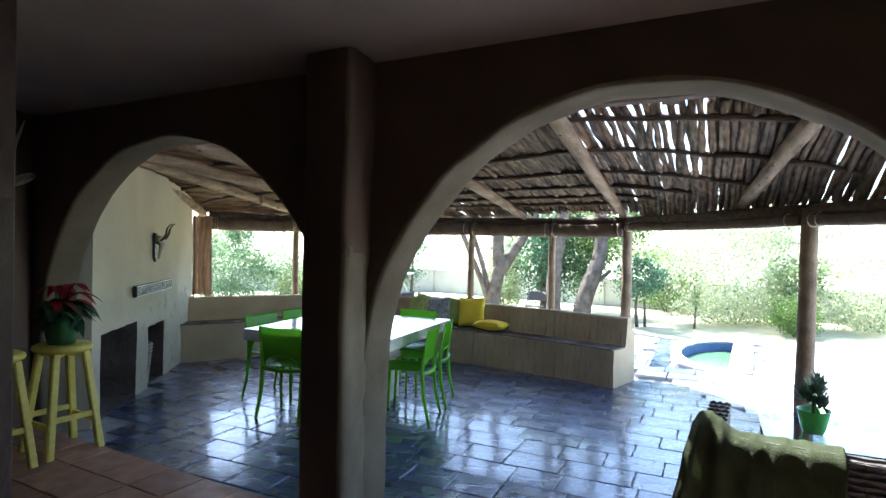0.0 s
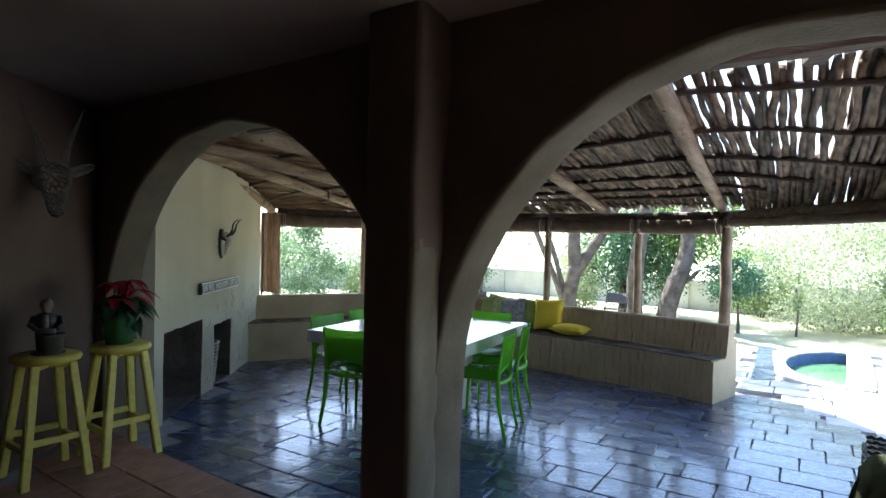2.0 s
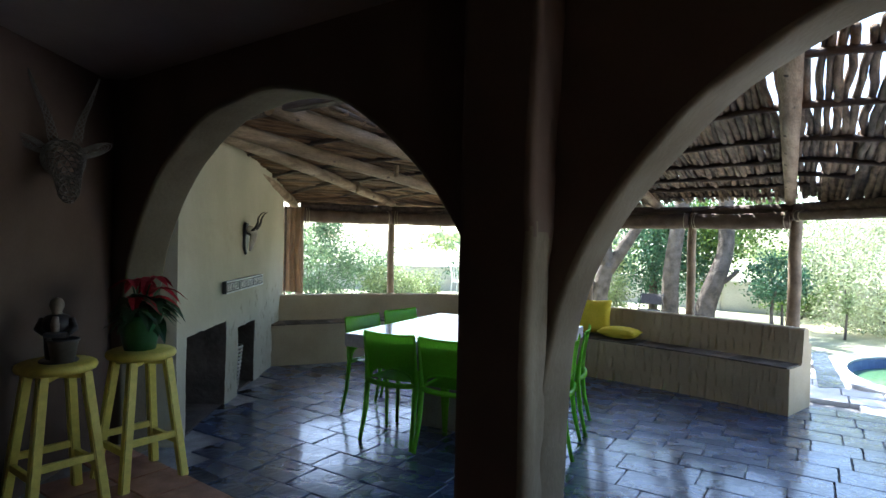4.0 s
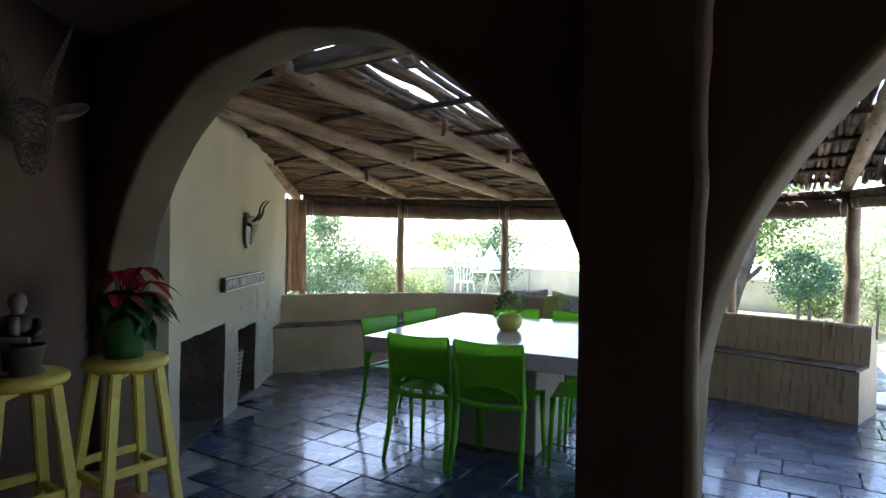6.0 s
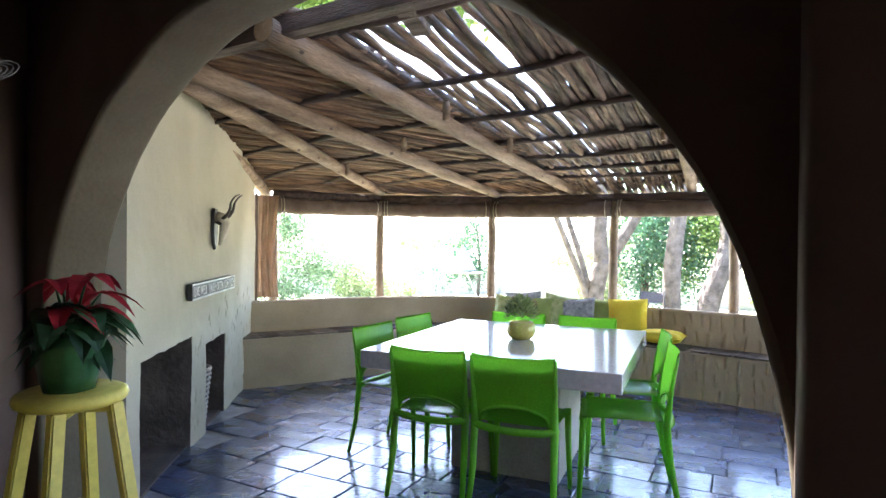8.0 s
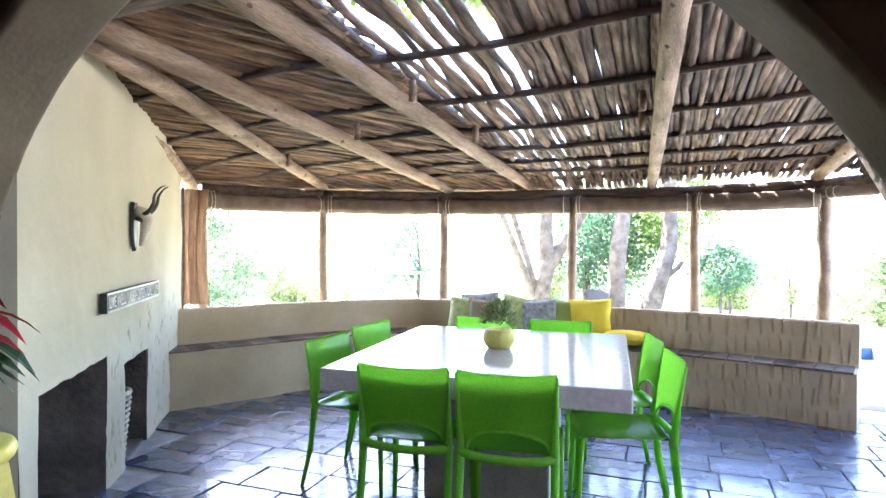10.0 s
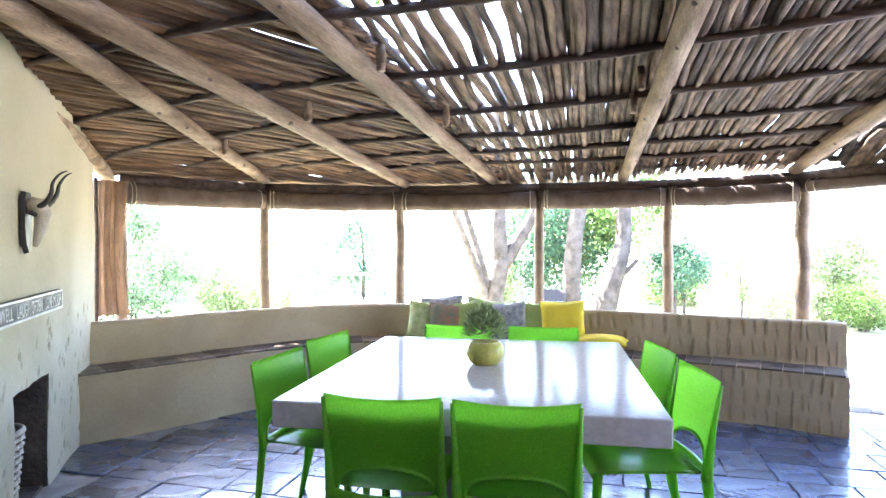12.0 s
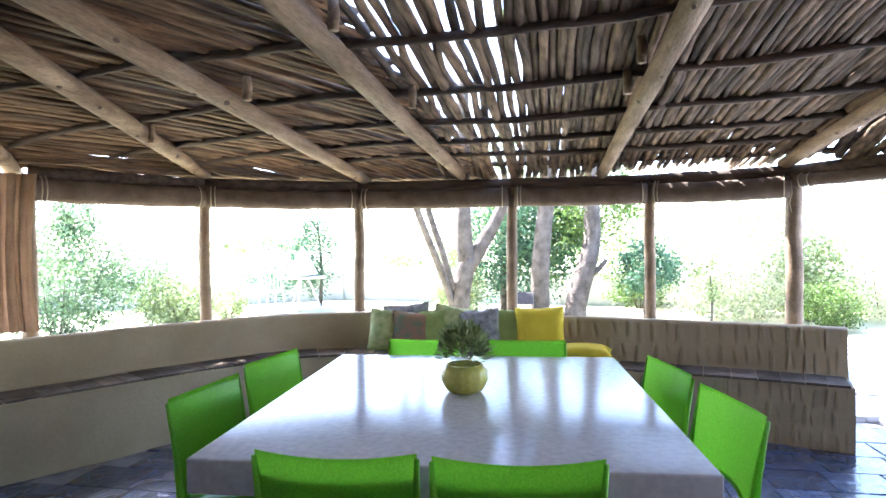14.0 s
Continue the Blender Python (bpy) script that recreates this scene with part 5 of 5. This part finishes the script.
bm.faces.new([bm.verts.new((p.x, p.y, -0.16)) for p in outline])
bmesh.ops.recalc_face_normals(bm, faces=bm.faces[:])
if bm.faces[:][0].normal.z < 0:
    bmesh.ops.reverse_faces(bm, faces=bm.faces[:])
part("water", bm, M_WATER, pool, "still green pool water")
for k in range(m):
    a, b = outline[k], outline[(k + 1) % m]
    da, db = (a - mid), (b - mid)
    na = Vector((outline[(k + 1) % m].y - outline[k - 1].y, -(outline[(k + 1) % m].x - outline[k - 1].x), 0)).normalized()
    nb = Vector((outline[(k + 2) % m].y - outline[k].y, -(outline[(k + 2) % m].x - outline[k].x), 0)).normalized()
    if na.dot(da) < 0:
        na = -na
    if nb.dot(db) < 0:
        nb = -nb
    bm = bmesh.new()
    prism(bm, [(p.x, p.y) for p in (a, b, b + nb * 0.28, a + na * 0.28)], -0.04, 0.004)
    part("coping_stone", bm, M_COPING, pool)


def in_pool(x, y, grow=0.30):
    d = Vector((x, y, 0)) - POOL_MID
    u, v = d.dot(POOL_U), d.dot(POOL_V)
    return v > -grow * 0.9 and math.hypot(u / (POOL_LEN + grow), max(v, 0) / (0.68 + grow)) < 1


# Flat slate-coloured strip, flush with the paving.
bm = bmesh.new()
prism(bm, [(3.34, 6.46), (3.63, 6.46), (4.92, 8.56), (4.66, 8.50)], -0.04, 0.008)
solo("stone_edging", bm, M_SLATE, "dark flush strip in the pale paving", "edging", kind="structure")

# garden wall
WALL_LINE = [(-16, 17.5), (-6, 18.2), (2.2, 18.0), (6.2, 14.2), (9.6, 11.2), (15, 6.5), (20, -2)]
for k, (a, b) in enumerate(zip(WALL_LINE, WALL_LINE[1:])):
    a, b = Vector((*a, 0)), Vector((*b, 0))
    d = (b - a).normalized()
    w = thing("garden_wall", "low plastered garden wall with a projecting coping", "wall", Matrix.Translation(a) @ pose(0, 0, 0, 0, 0, math.degrees(math.atan2(d.y, d.x))), kind="structure")
    bm = bmesh.new()
    L = (b - a).length
    box(bm, 0, -0.1, -0.05, L, 0.1, 0.62)
    part("panel", bm, M_GWALL, w)
    bm = bmesh.new()
    box(bm, -0.02, -0.14, 0.6205, L + 0.02, 0.14, 0.68, 0.01)
    part("coping", bm, M_GWALL, w)
    for i in range(int(L / 2.4) + 1):
        bm = bmesh.new()
        box(bm, i * 2.4 - 0.14, -0.155, -0.05, i * 2.4 + 0.14, -0.1005, 0.6)
        part("pier", bm, M_GWALL, w)

# trees
# Stems are visible; the crown is unseen, placed to block sun from the bench.
tree("many-stemmed garden tree with bare grey limbs", [
    ([(2.55, 11.6, -0.05), (2.58, 11.6, 0.5), (2.72, 11.6, 1.1)], 0.17, 0.15),
    ([(2.70, 11.6, 1.0), (2.66, 11.62, 1.6), (2.72, 11.7, 2.6), (2.75, 11.8, 4.2)], 0.14, 0.10),
    ([(2.72, 11.6, 0.95), (3.0, 11.55, 1.4), (3.35, 11.5, 2.0), (4.0, 11.4, 3.6)], 0.13, 0.08),
    ([(2.50, 11.6, -0.05), (2.38, 11.58, 0.55), (2.0, 11.5, 1.4), (1.6, 11.4, 2.3), (1.1, 11.2, 3.6)], 0.066, 0.042),
    ([(2.45, 11.6, 0.6), (2.3, 11.65, 1.2), (2.05, 11.7, 2.0), (1.8, 11.8, 3.4)], 0.058, 0.04)],
    [((1.3, 9.9, 5.5), (1.2, 1.1, 0.6), 2600), ((-0.2, 10.2, 5.6), (1.4, 1.3, 0.7), 4600), ((-1.9, 10.4, 5.6), (1.4, 1.3, 0.7), 4200)], M_LEAF, 0.17)
tree("tall tree with a straight pale trunk", [
    ([(3.72, 11.0, -0.05), (3.70, 11.0, 0.8), (3.78, 11.0, 1.6), (3.95, 11.05, 2.6), (4.1, 11.1, 4.5)], 0.16, 0.11)],
    [((4.6, 12.6, 6.4), (1.4, 1.3, 0.6), 800)], M_LEAF, 0.13)
tree("leaning garden tree with a sawn limb", [
    ([(4.25, 10.9, -0.05), (4.36, 10.9, 0.5), (4.58, 10.9, 1.1), (4.70, 10.95, 1.7), (4.6, 11.0, 3.6)], 0.19, 0.12),
    ([(4.50, 10.85, 0.75), (4.72, 10.8, 0.92), (4.84, 10.78, 1.05)], 0.05, 0.035)],
    [((5.2, 11.6, 2.0), (0.9, 0.7, 0.75), 4200), ((4.9, 12.6, 1.6), (1.1, 0.7, 0.9), 3600), ((4.5, 13.0, 2.6), (1.4, 0.8, 0.9), 3000)], M_LEAF, 0.075)
# Added out of view: its crown keeps direct sun off roof and table.
tree("unseen broad tree added to shade the terrace", [
    ([(-5.6, 8.6, -0.05), (-5.5, 8.6, 1.5), (-5.2, 8.4, 3.2), (-4.2, 8.0, 5.0)], 0.26, 0.14),
    ([(-5.2, 8.4, 3.0), (-4.6, 7.6, 4.2), (-3.6, 6.8, 5.2)], 0.12, 0.06), ([(-5.2, 8.4, 3.2), (-4.2, 9.4, 4.4), (-2.8, 10.0, 5.2)], 0.12, 0.06)],
    [((-3.3, 7.5, 5.4), (2.3, 1.9, 0.7), 6500), ((-2.9, 5.4, 5.5), (2.0, 1.7, 0.7), 5000), ((-2.6, 9.7, 5.3), (2.3, 1.8, 0.7), 5200), ((-5.0, 9.2, 5.3), (2.0, 2.0, 0.8), 3800), ((-1.3, 8.3, 5.6), (1.5, 1.3, 0.5), 4200), ((-0.7, 7.3, 5.6), (1.3, 1.2, 0.5), 3600)], M_LEAF, 0.20)
tree("dense leafy tree behind the trunks", [([(4.2, 13.0, -0.05), (4.2, 13.0, 1.0), (4.3, 13.0, 2.2)], 0.1, 0.05)],
     [((3.75, 12.9, 1.3), (0.7, 0.6, 0.9), 3600), ((4.7, 13.1, 0.9), (0.8, 0.6, 0.8), 3200), ((4.45, 12.1, 1.55), (0.95, 0.45, 0.75), 6500)], M_LEAFB, 0.075)
tree("slender dark-leaved young tree", [([(1.35, 16.5, -0.05), (1.38, 16.5, 0.9), (1.3, 16.5, 1.9)], 0.05, 0.02)],
     [((1.30, 16.5, 1.25), (0.55, 0.5, 0.85), 3600), ((0.55, 16.6, 0.85), (0.75, 0.5, 0.60), 2600)], M_LEAFB, 0.065)
tree("small bluish-leaved tree by the wall", [([(5.15, 10.2, -0.05), (5.12, 10.2, 0.4), (5.2, 10.2, 0.8)], 0.035, 0.02), ([(5.32, 10.2, -0.05), (5.3, 10.2, 0.5)], 0.03, 0.02)],
     [((5.2, 10.2, 0.92), (0.46, 0.42, 0.40), 3200)], M_LEAFB, 0.062)
tree("thin sapling on the lawn", [([(6.2, 9.9, -0.05), (6.22, 9.9, 0.4), (6.18, 9.9, 0.8)], 0.022, 0.012)],
     [((6.2, 9.9, 0.75), (0.25, 0.25, 0.3), 260)], M_LEAFY, 0.07)


def shrub(label, blobs, mat, size=0.08):
    t = thing("shrub", label, "shrub", Matrix(), "garden shrubs")
    c = blobs[0][0]
    bm = bmesh.new()
    for i in range(6):
        a = i * 1.05
        limb(bm, [(c[0] + 0.05 * math.cos(a), c[1] + 0.05 * math.sin(a), -0.05), (c[0] + 0.2 * math.cos(a), c[1] + 0.2 * math.sin(a), 0.3), (c[0] + 0.28 * math.cos(a), c[1] + 0.28 * math.sin(a), c[2] * 0.8)], 0.014, 0.007, 6)
    part("woody_base", bm, M_BARK, t)
    low = ((c[0], c[1], 0.25), (blobs[0][1][0] * 0.8, blobs[0][1][1] * 0.8, 0.28), blobs[0][2] // 4)
    blobs = [(p, r, int(q * 3.8)) for p, r, q in blobs + [low]]
    size *= 0.68
    leaf_cloud("foliage", blobs, size, mat, t)


shrub("tall loose shrub with fresh green leaves", [((-3.3, 13.8, 1.05), (0.85, 0.7, 0.85), 2400), ((-3.1, 13.9, 1.9), (0.35, 0.3, 0.5), 600), ((-2.2, 13.8, 0.75), (0.65, 0.5, 0.6), 1200)], M_LEAFS, 0.085)
shrub("rounded light green shrub", [((-1.55, 13.6, 0.45), (0.62, 0.5, 0.42), 1700)], M_LEAFY, 0.075)
shrub("low shrub with yellow-green leaves", [((-0.75, 14.6, 0.35), (0.35, 0.35, 0.4), 600)], M_LEAFY, 0.07)
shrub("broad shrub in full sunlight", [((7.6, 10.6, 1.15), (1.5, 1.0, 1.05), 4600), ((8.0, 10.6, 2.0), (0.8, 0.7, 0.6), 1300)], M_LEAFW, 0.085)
shrub("spiky green clump of long leaves", [((8.3, 9.7, 0.95), (0.5, 0.5, 0.5), 600)], M_LEAFY, 0.11)
shrub("low rounded shrub by the pool", [((7.6, 8.9, 0.35), (0.42, 0.42, 0.34), 1100)], M_LEAF, 0.06)
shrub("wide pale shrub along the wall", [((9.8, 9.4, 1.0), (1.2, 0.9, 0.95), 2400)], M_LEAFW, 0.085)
shrub("dark shrub along the wall", [((10.9, 7.6, 0.9), (0.6, 0.6, 0.7), 900)], M_LEAFB, 0.09)
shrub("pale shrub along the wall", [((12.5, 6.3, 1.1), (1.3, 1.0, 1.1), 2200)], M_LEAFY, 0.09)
shrub("low green shrub beyond the wall", [((7.2, 12.6, 0.8), (0.8, 0.6, 0.7), 900)], M_LEAF, 0.09)
shrub("leafy shrub between the trees", [((3.05, 12.6, 0.75), (0.45, 0.4, 0.7), 1100)], M_LEAFY, 0.08)

# far trees beyond the garden, past counting
_far = []
for k in range(15):
    a = radians(-36 + k * 7.6)
    r = 26 + 3 * math.sin(k * 2.1)
    _far.append(((r * math.sin(a), 2 + r * math.cos(a), 1.0 + 0.5 * math.sin(k * 1.7)), (1.7, 1.5, 0.8 + 0.5 * math.sin(k * 3.3)), 420 + int(300 * math.sin(k * 2.9))))
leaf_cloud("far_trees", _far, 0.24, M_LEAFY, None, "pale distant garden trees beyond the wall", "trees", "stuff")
_far = []
for k in range(9):
    x = 5.2 + 1.5 * k
    _far.append(((x, 17.5 - 1.15 * k + 0.6 * math.sin(k * 2.3), 2.1 + 0.4 * math.sin(k * 1.9)), (1.3, 1.0, 1.5 + 0.3 * math.sin(k * 3.1)), 1700))
# The belt takes the paled leaves, to look washed out by sun.
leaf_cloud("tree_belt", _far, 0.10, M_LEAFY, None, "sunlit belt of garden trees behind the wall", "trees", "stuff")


def garden_chair(x, y, turn):
    t = thing("garden_chair", "white slatted garden chair on the lawn", "chair", pose(x, y, -0.045, 0, 0, turn))
    bm = bmesh.new()
    lathe(bm, [(0, 0.43), (0.23, 0.43), (0.24, 0.445), (0.23, 0.46), (0, 0.46)], 20)
    part("seat", bm, M_WHITE, t)
    for k in range(9):
        a = radians(-80 + k * 20)
        bm = bmesh.new()
        tube(bm, [(0.22 * math.sin(a), -0.22 * math.cos(a), 0.45), (0.28 * math.sin(a), -0.29 * math.cos(a), 0.84)], 0.011, 6)
        part("slat", bm, M_WHITE, t)
    bm = bmesh.new()
    tube(bm, [(0.285 * math.sin(radians(a)), -0.295 * math.cos(radians(a)), 0.85) for a in range(-85, 86, 10)], 0.017, 6)
    part("top_rail", bm, M_WHITE, t)
    for sx in (-0.17, 0.17):
        for sy in (-0.17, 0.17):
            bm = bmesh.new()
            tube(bm, [(sx, sy, 0.44), (sx * 1.2, sy * 1.2, 0)], 0.014, 6)
            part("leg", bm, M_WHITE, t)


garden_chair(0.15, 15.6, 200)


def garden_table(x, y):
    t = thing("garden_table", "round white garden table on the lawn", "table", pose(x, y, -0.045))
    bm = bmesh.new()
    lathe(bm, [(0, 0.68), (0.5, 0.68), (0.51, 0.695), (0.5, 0.71), (0, 0.71)], 28)
    part("top", bm, M_WHITE, t)
    for k in range(3):
        a = k * 2.094
        bm = bmesh.new()
        tube(bm, [(0.1 * math.cos(a), 0.1 * math.sin(a), 0.68), (0.4 * math.cos(a), 0.4 * math.sin(a), 0)], 0.018, 6)
        part("leg", bm, M_WHITE, t)
    p = thing("folded_parasol", "folded white parasol standing in the garden table", "parasol", pose(x, y, 0.665))
    bm = bmesh.new()
    lathe(bm, [(0.30, 0.05), (0.22, 0.22), (0.12, 0.45), (0.03, 0.62), (0, 0.64)], 16)
    for v in bm.verts:
        a = math.atan2(v.co.y, v.co.x)
        v.co.x *= 1 + 0.10 * math.cos(8 * a)
        v.co.y *= 1 + 0.10 * math.cos(8 * a)
    part("canopy", bm, M_WHITE, p)
    bm = bmesh.new()
    tube(bm, [(0, 0, 0), (0, 0, 0.66)], 0.018, 8)
    part("pole", bm, M_WHITE, p)


garden_table(0.85, 15.9)


def folding_chair(x, y, turn):
    t = thing("folding_chair", "dark folding garden chair under the trees", "chair", pose(x, y, -0.045, 0, 0, turn) @ Matrix.Scale(0.82, 4))
    for sx in (-0.24, 0.24):
        bm = bmesh.new()
        tube(bm, [(sx, 0.3, 0), (sx, -0.25, 0.80)], 0.012, 6)
        part("frame_bar", bm, M_BLACK, t)
        bm = bmesh.new()
        tube(bm, [(sx * 0.9, -0.3, 0), (sx * 0.9, 0.25, 0.45)], 0.014, 6)
        part("frame_bar", bm, M_BLACK, t)
    bm = bmesh.new()
    box(bm, -0.23, -0.05, 0.40, 0.23, 0.30, 0.415, 0.003)
    part("seat", bm, M_BLACK, t)
    bm = bmesh.new()
    box(bm, -0.22, -0.01, -0.13, 0.22, 0.005, 0.13, 0.003, pose(0, -0.13, 0.64, 34, 0, 0))
    part("back_sling", bm, M_RATTAN, t)


folding_chair(3.30, 10.9, 150)

# ---- floors, last ----
bm = bmesh.new()
prism(bm, [(-2.93, 4.30), (-2.93, -4.0), (6.95, -4.0), tuple(at_wall(12.4, 0.0)[:2]), tuple(at_wall(0, 0.0)[:2])], -0.04, INSIDE - 0.006)
floor_in = solo("floor_room", bm, M_GROUT, "terracotta tiled room floor a low step above the terrace", "floor", kind="structure")


def tile_data(name, w, d, h, mat, rough=0.0):
    """One chamfered tile with slightly uneven edges, its middle at the origin."""
    b = bmesh.new()
    e = 0.004
    top, low = [], []
    for x, y in ((-1, -1), (1, -1), (1, 1), (-1, 1)):
        low.append((x * w / 2, y * d / 2))
        top.append((x * (w / 2 - e), y * (d / 2 - e)))
    k = 3

    def loop(c, z, j):
        vs = []
        for i in range(4):
            a, q = Vector((*c[i], z)), Vector((*c[(i + 1) % 4], z))
            for n in range(k):
                p = a.lerp(q, n / k)
                vs.append(b.verts.new(p + Vector((rnd(-j, j), rnd(-j, j), 0))))
        return vs
    lo, mi, hi = loop(low, 0, 0), loop(low, h * 0.6, rough), loop(top, h, rough)
    for p, q in ((lo, mi), (mi, hi)):
        for i in range(len(p)):
            b.faces.new((p[i], p[(i + 1) % len(p)], q[(i + 1) % len(p)], q[i]))
    b.faces.new(hi)
    return mesh_of(name, b, mat)


TERRA = [tile_data("tile", 0.292, 0.292, 0.010, M_TERRA, 0.002) for _ in range(4)]
for i in range(-1, 18):
    for j in range(15):
        s, n = 0.02 + 0.302 * i + 0.151, -0.151 - 0.302 * j
        p = at_wall(s, n)
        if p.x < -2.78 or p.x > 3 or p.y < -1.2 or (2.60 < s < 3.2 and n > -0.45):
            continue
        ob = new("tile", random.choice(TERRA))
        ob.parent = floor_in
        ob.matrix_world = Matrix.Translation((p.x, p.y, INSIDE - 0.0055 + rnd(0, 0.0012))) @ pose(0, 0, 0, rnd(-.15, .15), rnd(-.15, .15), ANG + random.choice((0, 90, 180, 270)))

bm = bmesh.new()
_edge = [tuple(p[:2]) for p in spline([(*q, 0) for q in POST_LINE], 40)]
prism(bm, [tuple(at_wall(8.3, 0.0)[:2]), (6.6, -2.0), (3.6, 2.0), (3.05, 5.7)] + _edge[::-1] + [(-3.1, 7.6), (-3.1, 4.6), tuple(at_wall(-0.1, 0.004)[:2])], -0.05, -0.008)
floor_out = solo("floor_terrace", bm, M_GROUT, "dark slate tiled terrace floor with pale joints", "floor", kind="structure")
SLATES = {}
for w in (0.26, 0.32, 0.40, 0.48):
    SLATES[w] = [tile_data("slate_tile", w - 0.008, 0.277, 0.012, M_SLATE, 0.0025) for _ in range(3)]
TILT_A = ANG + 4.0
TU = Vector((math.cos(radians(TILT_A)), math.sin(radians(TILT_A)), 0))
TN = Vector((-TU.y, TU.x, 0))
_bench = spline([(*q, 0) for q in FRONT_LINE], 60)


def on_terrace(p):
    s, n = to_sn(p.x, p.y)
    if n < 0.16 or p.x < FX + 0.02 and not (4.72 < p.y < 5.53 and p.x > FX - 0.4):
        return False
    if p.x < FX + 0.16 and p.y < 4.72:
        return False
    if (2.76 - 0.15 < s < 2.95 + 0.15 or s > 5.5) and n < 0.42:
        return False
    for a, b in zip(_bench, _bench[1:]):
        if (a.x - p.x) * (b.x - p.x) <= 0:
            y = a.y + (b.y - a.y) * (p.x - a.x) / (b.x - a.x + 1e-9)
            return p.y < y + 0.05
    return p.x > 2.3 and p.y < 5.72 or (p.x < -2.4 and p.y < 7.1)


rest = bmesh.new()
placed = 0
for j in range(-5, 31):
    n = 0.05 + 0.285 * j
    s = -3.6 + (0.17 if j % 2 else 0.0) + rnd(-0.05, 0.05)
    while s < 7.5:
        w = random.choice((0.26, 0.32, 0.32, 0.40, 0.40, 0.48))
        p = CORNER + TU * (s + w / 2) + TN * (n + 0.1425)
        s += w
        if not on_terrace(p) or p.x > 3.15 or in_pool(p.x, p.y, 0.45):
            continue
        m = Matrix.Translation((p.x, p.y, -0.0075 + rnd(0, 0.003))) @ pose(0, 0, 0, rnd(-.7, .7), rnd(-.7, .7), TILT_A + random.choice((0, 180)) + rnd(-.5, .5))
        if placed < 300:
            ob = new("slate_tile", random.choice(SLATES[w]))
            ob.parent = floor_out
            ob.matrix_world = m
            placed += 1
        else:
            box(rest, -w / 2 + 0.004, -0.1385, 0, w / 2 - 0.004, 0.1385, 0.012, 0, m)
if len(rest.verts):
    part("slate_tiles_beyond", rest, M_SLATE, floor_out)["kind"] = "stuff"

# slate paving round the pool, paled to stand for full sun
bm = bmesh.new()
_outer = [Vector((*q, -0.044)) for q in ((2.95, 8.6), (2.86, 6.3), (2.80, 5.78), (3.05, 5.5), (3.5, 2.2), (6.4, -2.0), (9.5, -3.0), (12.0, 2.0), (8.5, 7.0), (6.9, 8.45))]
_hole = [Vector((q.x, q.y, -0.044)) for q in outline]
_vs = [bm.verts.new(q) for q in _outer + _hole]
for tri in geometry.tessellate_polygon([_outer, _hole]):
    bm.faces.new([_vs[i] for i in tri])
bmesh.ops.recalc_face_normals(bm, faces=bm.faces[:])
if bm.faces[:][0].normal.z < 0:
    bmesh.ops.reverse_faces(bm, faces=bm.faces[:])
paving = solo("pavement", bm, M_GROUT, "slate paving round the swimming pool, paled for sunlight", "pavement", kind="structure")
PAVES = {}
for w in (0.36, 0.44, 0.54):
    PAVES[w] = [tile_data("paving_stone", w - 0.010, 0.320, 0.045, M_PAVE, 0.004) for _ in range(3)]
placed = 0
rest = bmesh.new()
for j in range(-4, 44):
    n = 0.05 + 0.33 * j
    s = 0.0 + (0.17 if j % 2 else 0.0)
    while s < 14:
        w = random.choice((0.36, 0.44, 0.54))
        p = CORNER + TU * (s + w / 2) + TN * (n + 0.165)
        s += w
        if in_pool(p.x, p.y, 0.40) or on_terrace(p) and p.x <= 3.15 or p.x < 2.9 or p.y < -2 or p.x > 10.5 or p.x + p.y > 15.2 or p.y > 8.5:
            continue
        if p.y > 5.6 and p.x < 3.0:
            continue
        m = Matrix.Translation((p.x, p.y, -0.0435 + rnd(0, 0.003))) @ pose(0, 0, 0, rnd(-.3, .3), rnd(-.3, .3), TILT_A + rnd(-.4, .4))
        if placed < 290 and p.x < 6.5:
            ob = new("paving_stone", random.choice(PAVES[w]))
            ob.parent = paving
            ob.matrix_world = m
            placed += 1
        else:
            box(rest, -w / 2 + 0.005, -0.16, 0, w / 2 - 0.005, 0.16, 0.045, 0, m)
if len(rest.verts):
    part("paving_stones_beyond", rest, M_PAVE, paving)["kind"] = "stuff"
